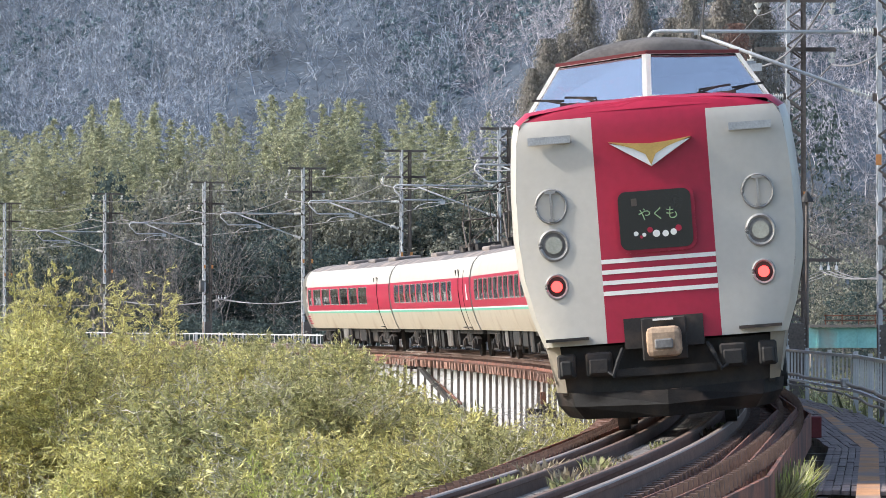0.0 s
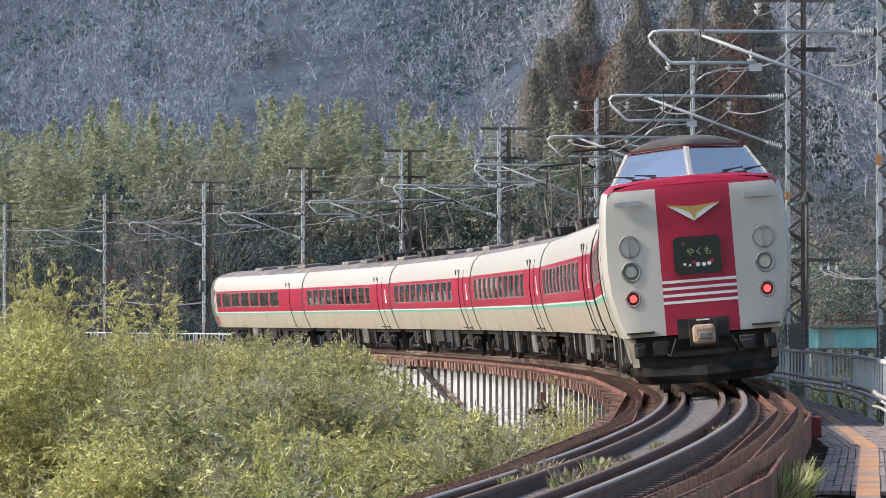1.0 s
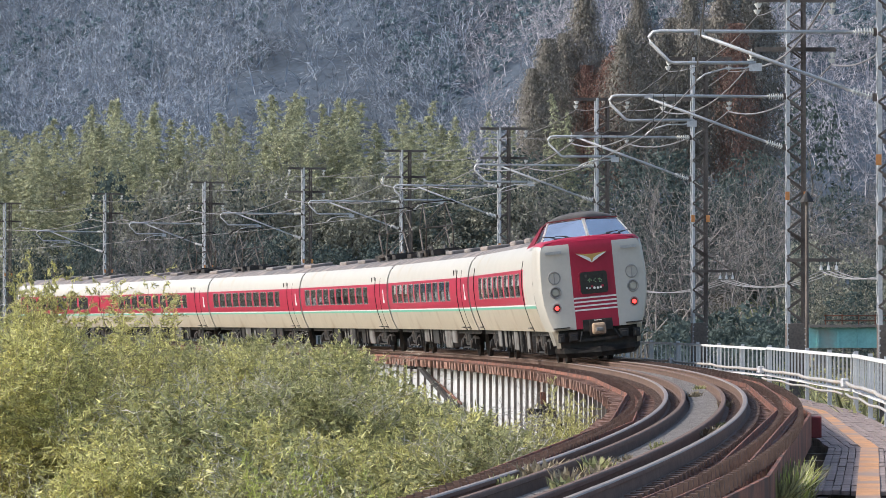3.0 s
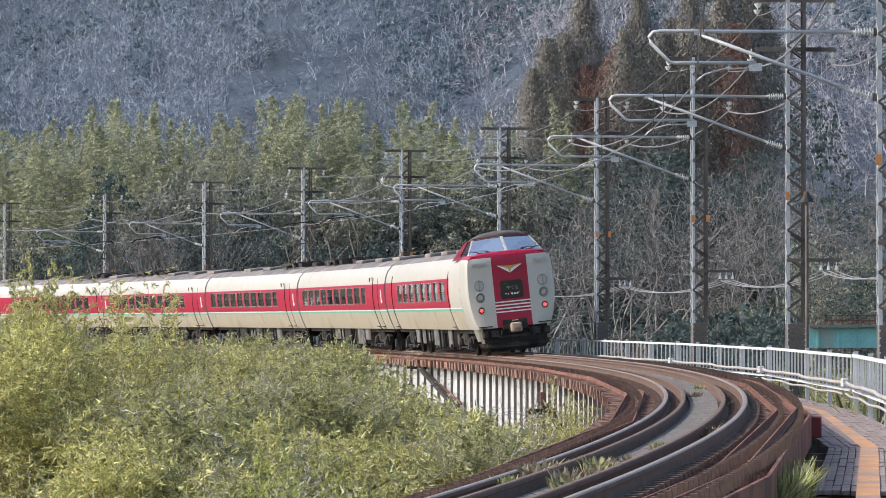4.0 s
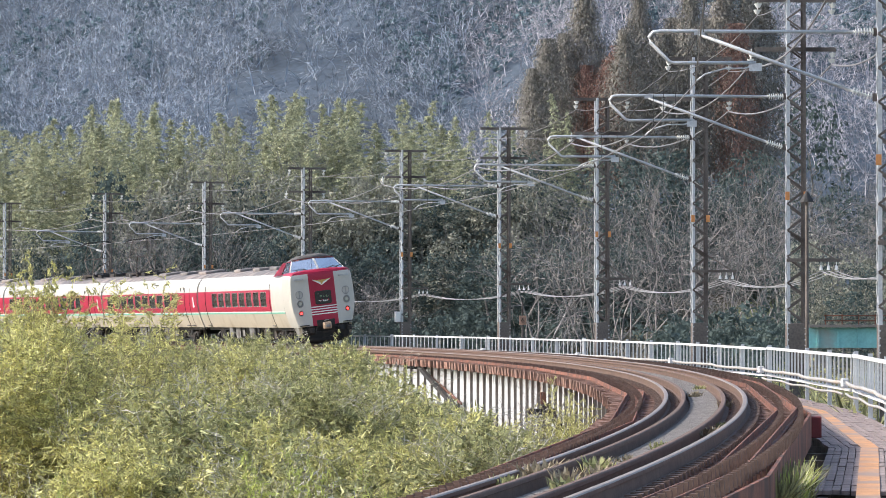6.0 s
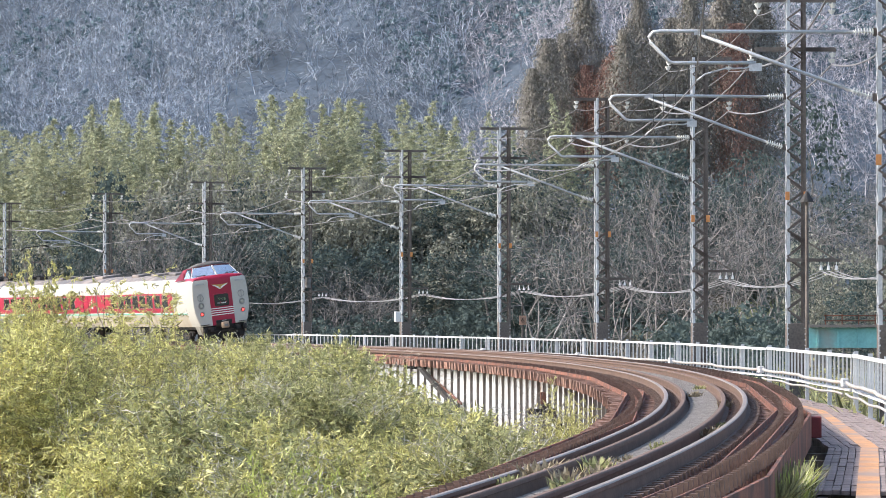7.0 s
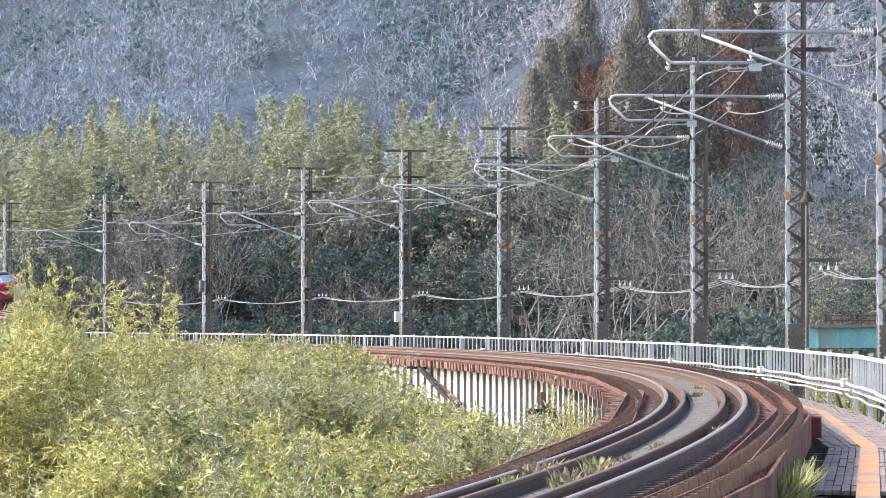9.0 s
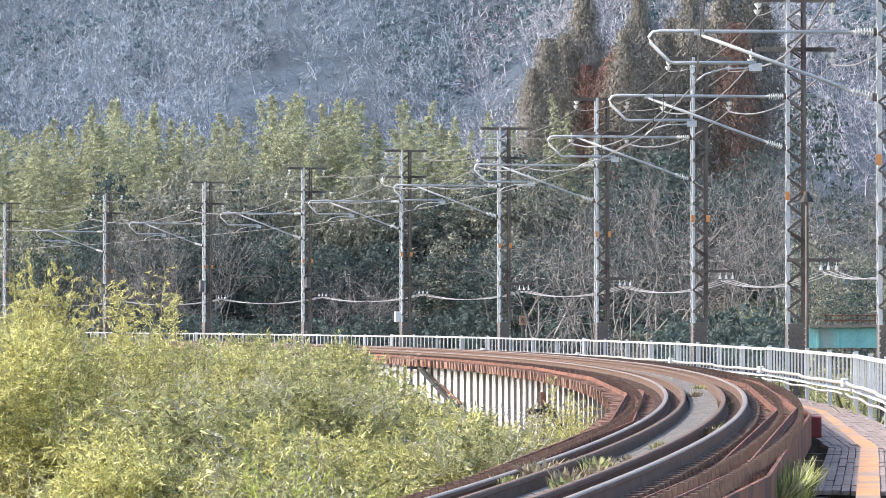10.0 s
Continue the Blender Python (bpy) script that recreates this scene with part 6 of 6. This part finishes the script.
pole = tagged(new("marker_pole"), "thin brown pole with a dark cone top beside the fence", "pole")
bm = bmesh.new()
base = along(42.4, 2.9, -0.9)
tube(bm, [base, base + Vector((0, 0, 4.55))], 0.035, 8)
part("shaft", bm, DARKSTEEL, pole)
bm = bmesh.new()
disc(bm, base + Vector((0, 0, 4.55)), (0, 0, 1), 0.16, 0.22, 12, 0.02)
part("cone_top", bm, UNDER, pole)

sign = tagged(new("line_sign"), "small brown board on a thin post by the fence", "sign")
sp = frame_at(104.3, 3.0, 0)
bm = bmesh.new()
box(bm, sp @ Vector((0, 0, 0.45)), (0.06, 0.06, 2.6), sp.to_3x3())
part("post", bm, DARKSTEEL, sign)
bm = bmesh.new()
box(bm, sp @ Vector((0, -0.05, 1.10)), (0.26, 0.03, 0.34), sp.to_3x3())
bd = part("board", bm, WOODBOARD, sign)
cu = bpy.data.curves.new("number", "FONT")
cu.body, cu.size, cu.align_x, cu.align_y, cu.extrude = "6", 0.26, "CENTER", "CENTER", 0.003
cu.materials.append(UNDER)
tx = new("number", cu)
tx.parent = bd
tx.matrix_basis = sp @ pose(0, -0.072, 1.10, 90, 0, 0)
for s, x, z, h, m_ in ((POLE_S[6], -0.42, 1.25, 0.45, WHITE_P), (POLE_S[8], -0.38, 2.9, 0.6, BOXGREY), (POLE_S[9], -0.38, 2.9, 0.6, BOXGREY), (POLE_S[7], 0.0, 2.9, 0.5, BOXGREY)):
    bm = bmesh.new()
    box(bm, frame_at(s, PD, 0) @ Vector((x, -0.3, z)), (0.24, 0.2, h), frame_at(s, 0, 0).to_3x3())
    bevel(bm, 0.02, 1)
    tagged(part("switch_box", bm, m_), "small metal switch box fixed to a mast", "switch box", "switch boxes")

# teal road bridge far behind the masts
tb = tagged(new("road_bridge"), "teal steel girder road bridge beyond the weeds", "bridge")
bx0, bx1, bd_ = spot(1430, 215), spot(1600, 215), 215
bm = bmesh.new()
box(bm, ((bx0 + bx1) / 2, bd_, top_at(598, bd_)), (bx1 - bx0, 0.5, 1.1))
part("girder", bm, TEAL, tb)
for k in range(5):
    bm = bmesh.new()
    box(bm, (bx0 + 0.5 + k * 1.1, bd_ - 0.3, top_at(598, bd_)), (0.10, 0.12, 1.08))
    part("stiffener", bm, TEAL, tb)
bm = bmesh.new()
box(bm, ((bx0 + bx1) / 2, bd_, top_at(577, bd_)), (bx1 - bx0, 1.4, 0.14))
part("deck", bm, BALLAST, tb)
for py in (559, 568):
    bm = bmesh.new()
    box(bm, ((bx0 + bx1) / 2 + 0.4, bd_ - 0.5, top_at(py, bd_)), (bx1 - bx0 - 0.8, 0.06, 0.07))
    part("handrail", bm, RUST, tb)
for k in range(6):
    bm = bmesh.new()
    box(bm, (bx0 + 0.9 + k * 0.9, bd_ - 0.5, top_at(567, bd_)), (0.06, 0.06, 0.62))
    part("rail_post", bm, RUST, tb)
for k in (0, 1):
    bm = bmesh.new()
    box(bm, (bx0 + 0.6 + k * (bx1 - bx0 - 1.2), bd_ + 0.2, -4.0), (0.9, 1.2, 6.5))
    part("abutment", bm, BALLAST, tb)



# ---- motion of the train ----
def run(t):
    """Distance of the tail along the line."""
    return 21.14 * t + 0.106 * t * t


def lean(s):
    return -(4.27 + 1.85 * min(max(s, 0.0), 200.0) / 100)


def car_pose(k, t):
    """The pose of car k, its bogies on the curve."""
    s = run(t) + 10.5 + 21.3 * k
    a, b = along(s - 6.9), along(s + 6.9)
    d = b - a
    yaw = math.atan2(d.y, d.x) - math.pi / 2
    return Matrix.Translation((a + b) / 2) @ Matrix.Rotation(yaw, 4, "Z") @ Matrix.Rotation(radians(lean(s - 10)), 4, "Y")


def motions():
    for k, car in enumerate(cars):
        walk(car, [(i * 0.25, car_pose(k, i * 0.25)) for i in range(41)])
    for j, shoot in enumerate(swaying):
        home = shoot.matrix_basis.copy()
        walk(shoot, [(i * 0.5, home @ pose(0, 0, 0, 1.2 * math.sin(i * 1.7 + j), 1.6 * math.sin(i * 0.9 + j * 2.1) - 0.8, 0)) for i in range(21)])


# ---- pieces of the track, last ----
bm = bmesh.new()
box(bm, (-0.14, 0, -0.285), (2.68, 0.21, 0.23))
sleeper_me = to_mesh("sleeper", bm, SLEEPER)
for i in range(280):
    shared("sleeper", sleeper_me, track, frame_at(-34 + i * 0.42, random.uniform(-0.05, 0.05), 0, CANT) @ pose(0, 0, random.uniform(-0.012, 0.006), 0, 0, random.uniform(-1.2, 1.2)))
bm = bmesh.new()
for i in range(280, 900):
    m = frame_at(-34 + i * 0.42, 0, 0, CANT)
    box(bm, m @ Vector((-0.14 + random.uniform(-0.05, 0.05), 0, -0.285 + random.uniform(-0.01, 0.01))), (2.68, 0.21, 0.23), m.to_3x3())
tagged(part("far_sleepers", bm, SLEEPER, track, "brown timber sleepers"), kind="stuff")
bm = bmesh.new()
box(bm, (0, 0, 0), (0.077, 1.215, 0.04))
slat_me = to_mesh("deck_slat", bm, OLDWOOD)
far_bm = bmesh.new()
for i in range(-10, 130):
    s = STATION + (i + 0.5) * PITCH / 16
    for j in range(15):
        m = chord_frame(s, 1.66 + j * 0.086 + random.uniform(-0.004, 0.004), -0.52 + random.uniform(-0.006, 0.004)) @ pose(0, 0, 0, random.uniform(-0.4, 0.4), 0, random.uniform(-0.3, 0.3))
        if i < 9:
            shared("deck_slat", slat_me, walkway, m)
        else:
            box(far_bm, m.translation, (0.077, 1.215, 0.04), m.to_3x3())
tagged(part("far_deck_slats", far_bm, OLDWOOD, walkway, "weathered grey walkway slats"), kind="stuff")
bm = bmesh.new()
for k in range(8, 15):
    chord_run(bm, k, rect(1.63, 2.9, -0.54, -0.5))
part("far_deck", bm, OLDWOOD, walkway)

motions()
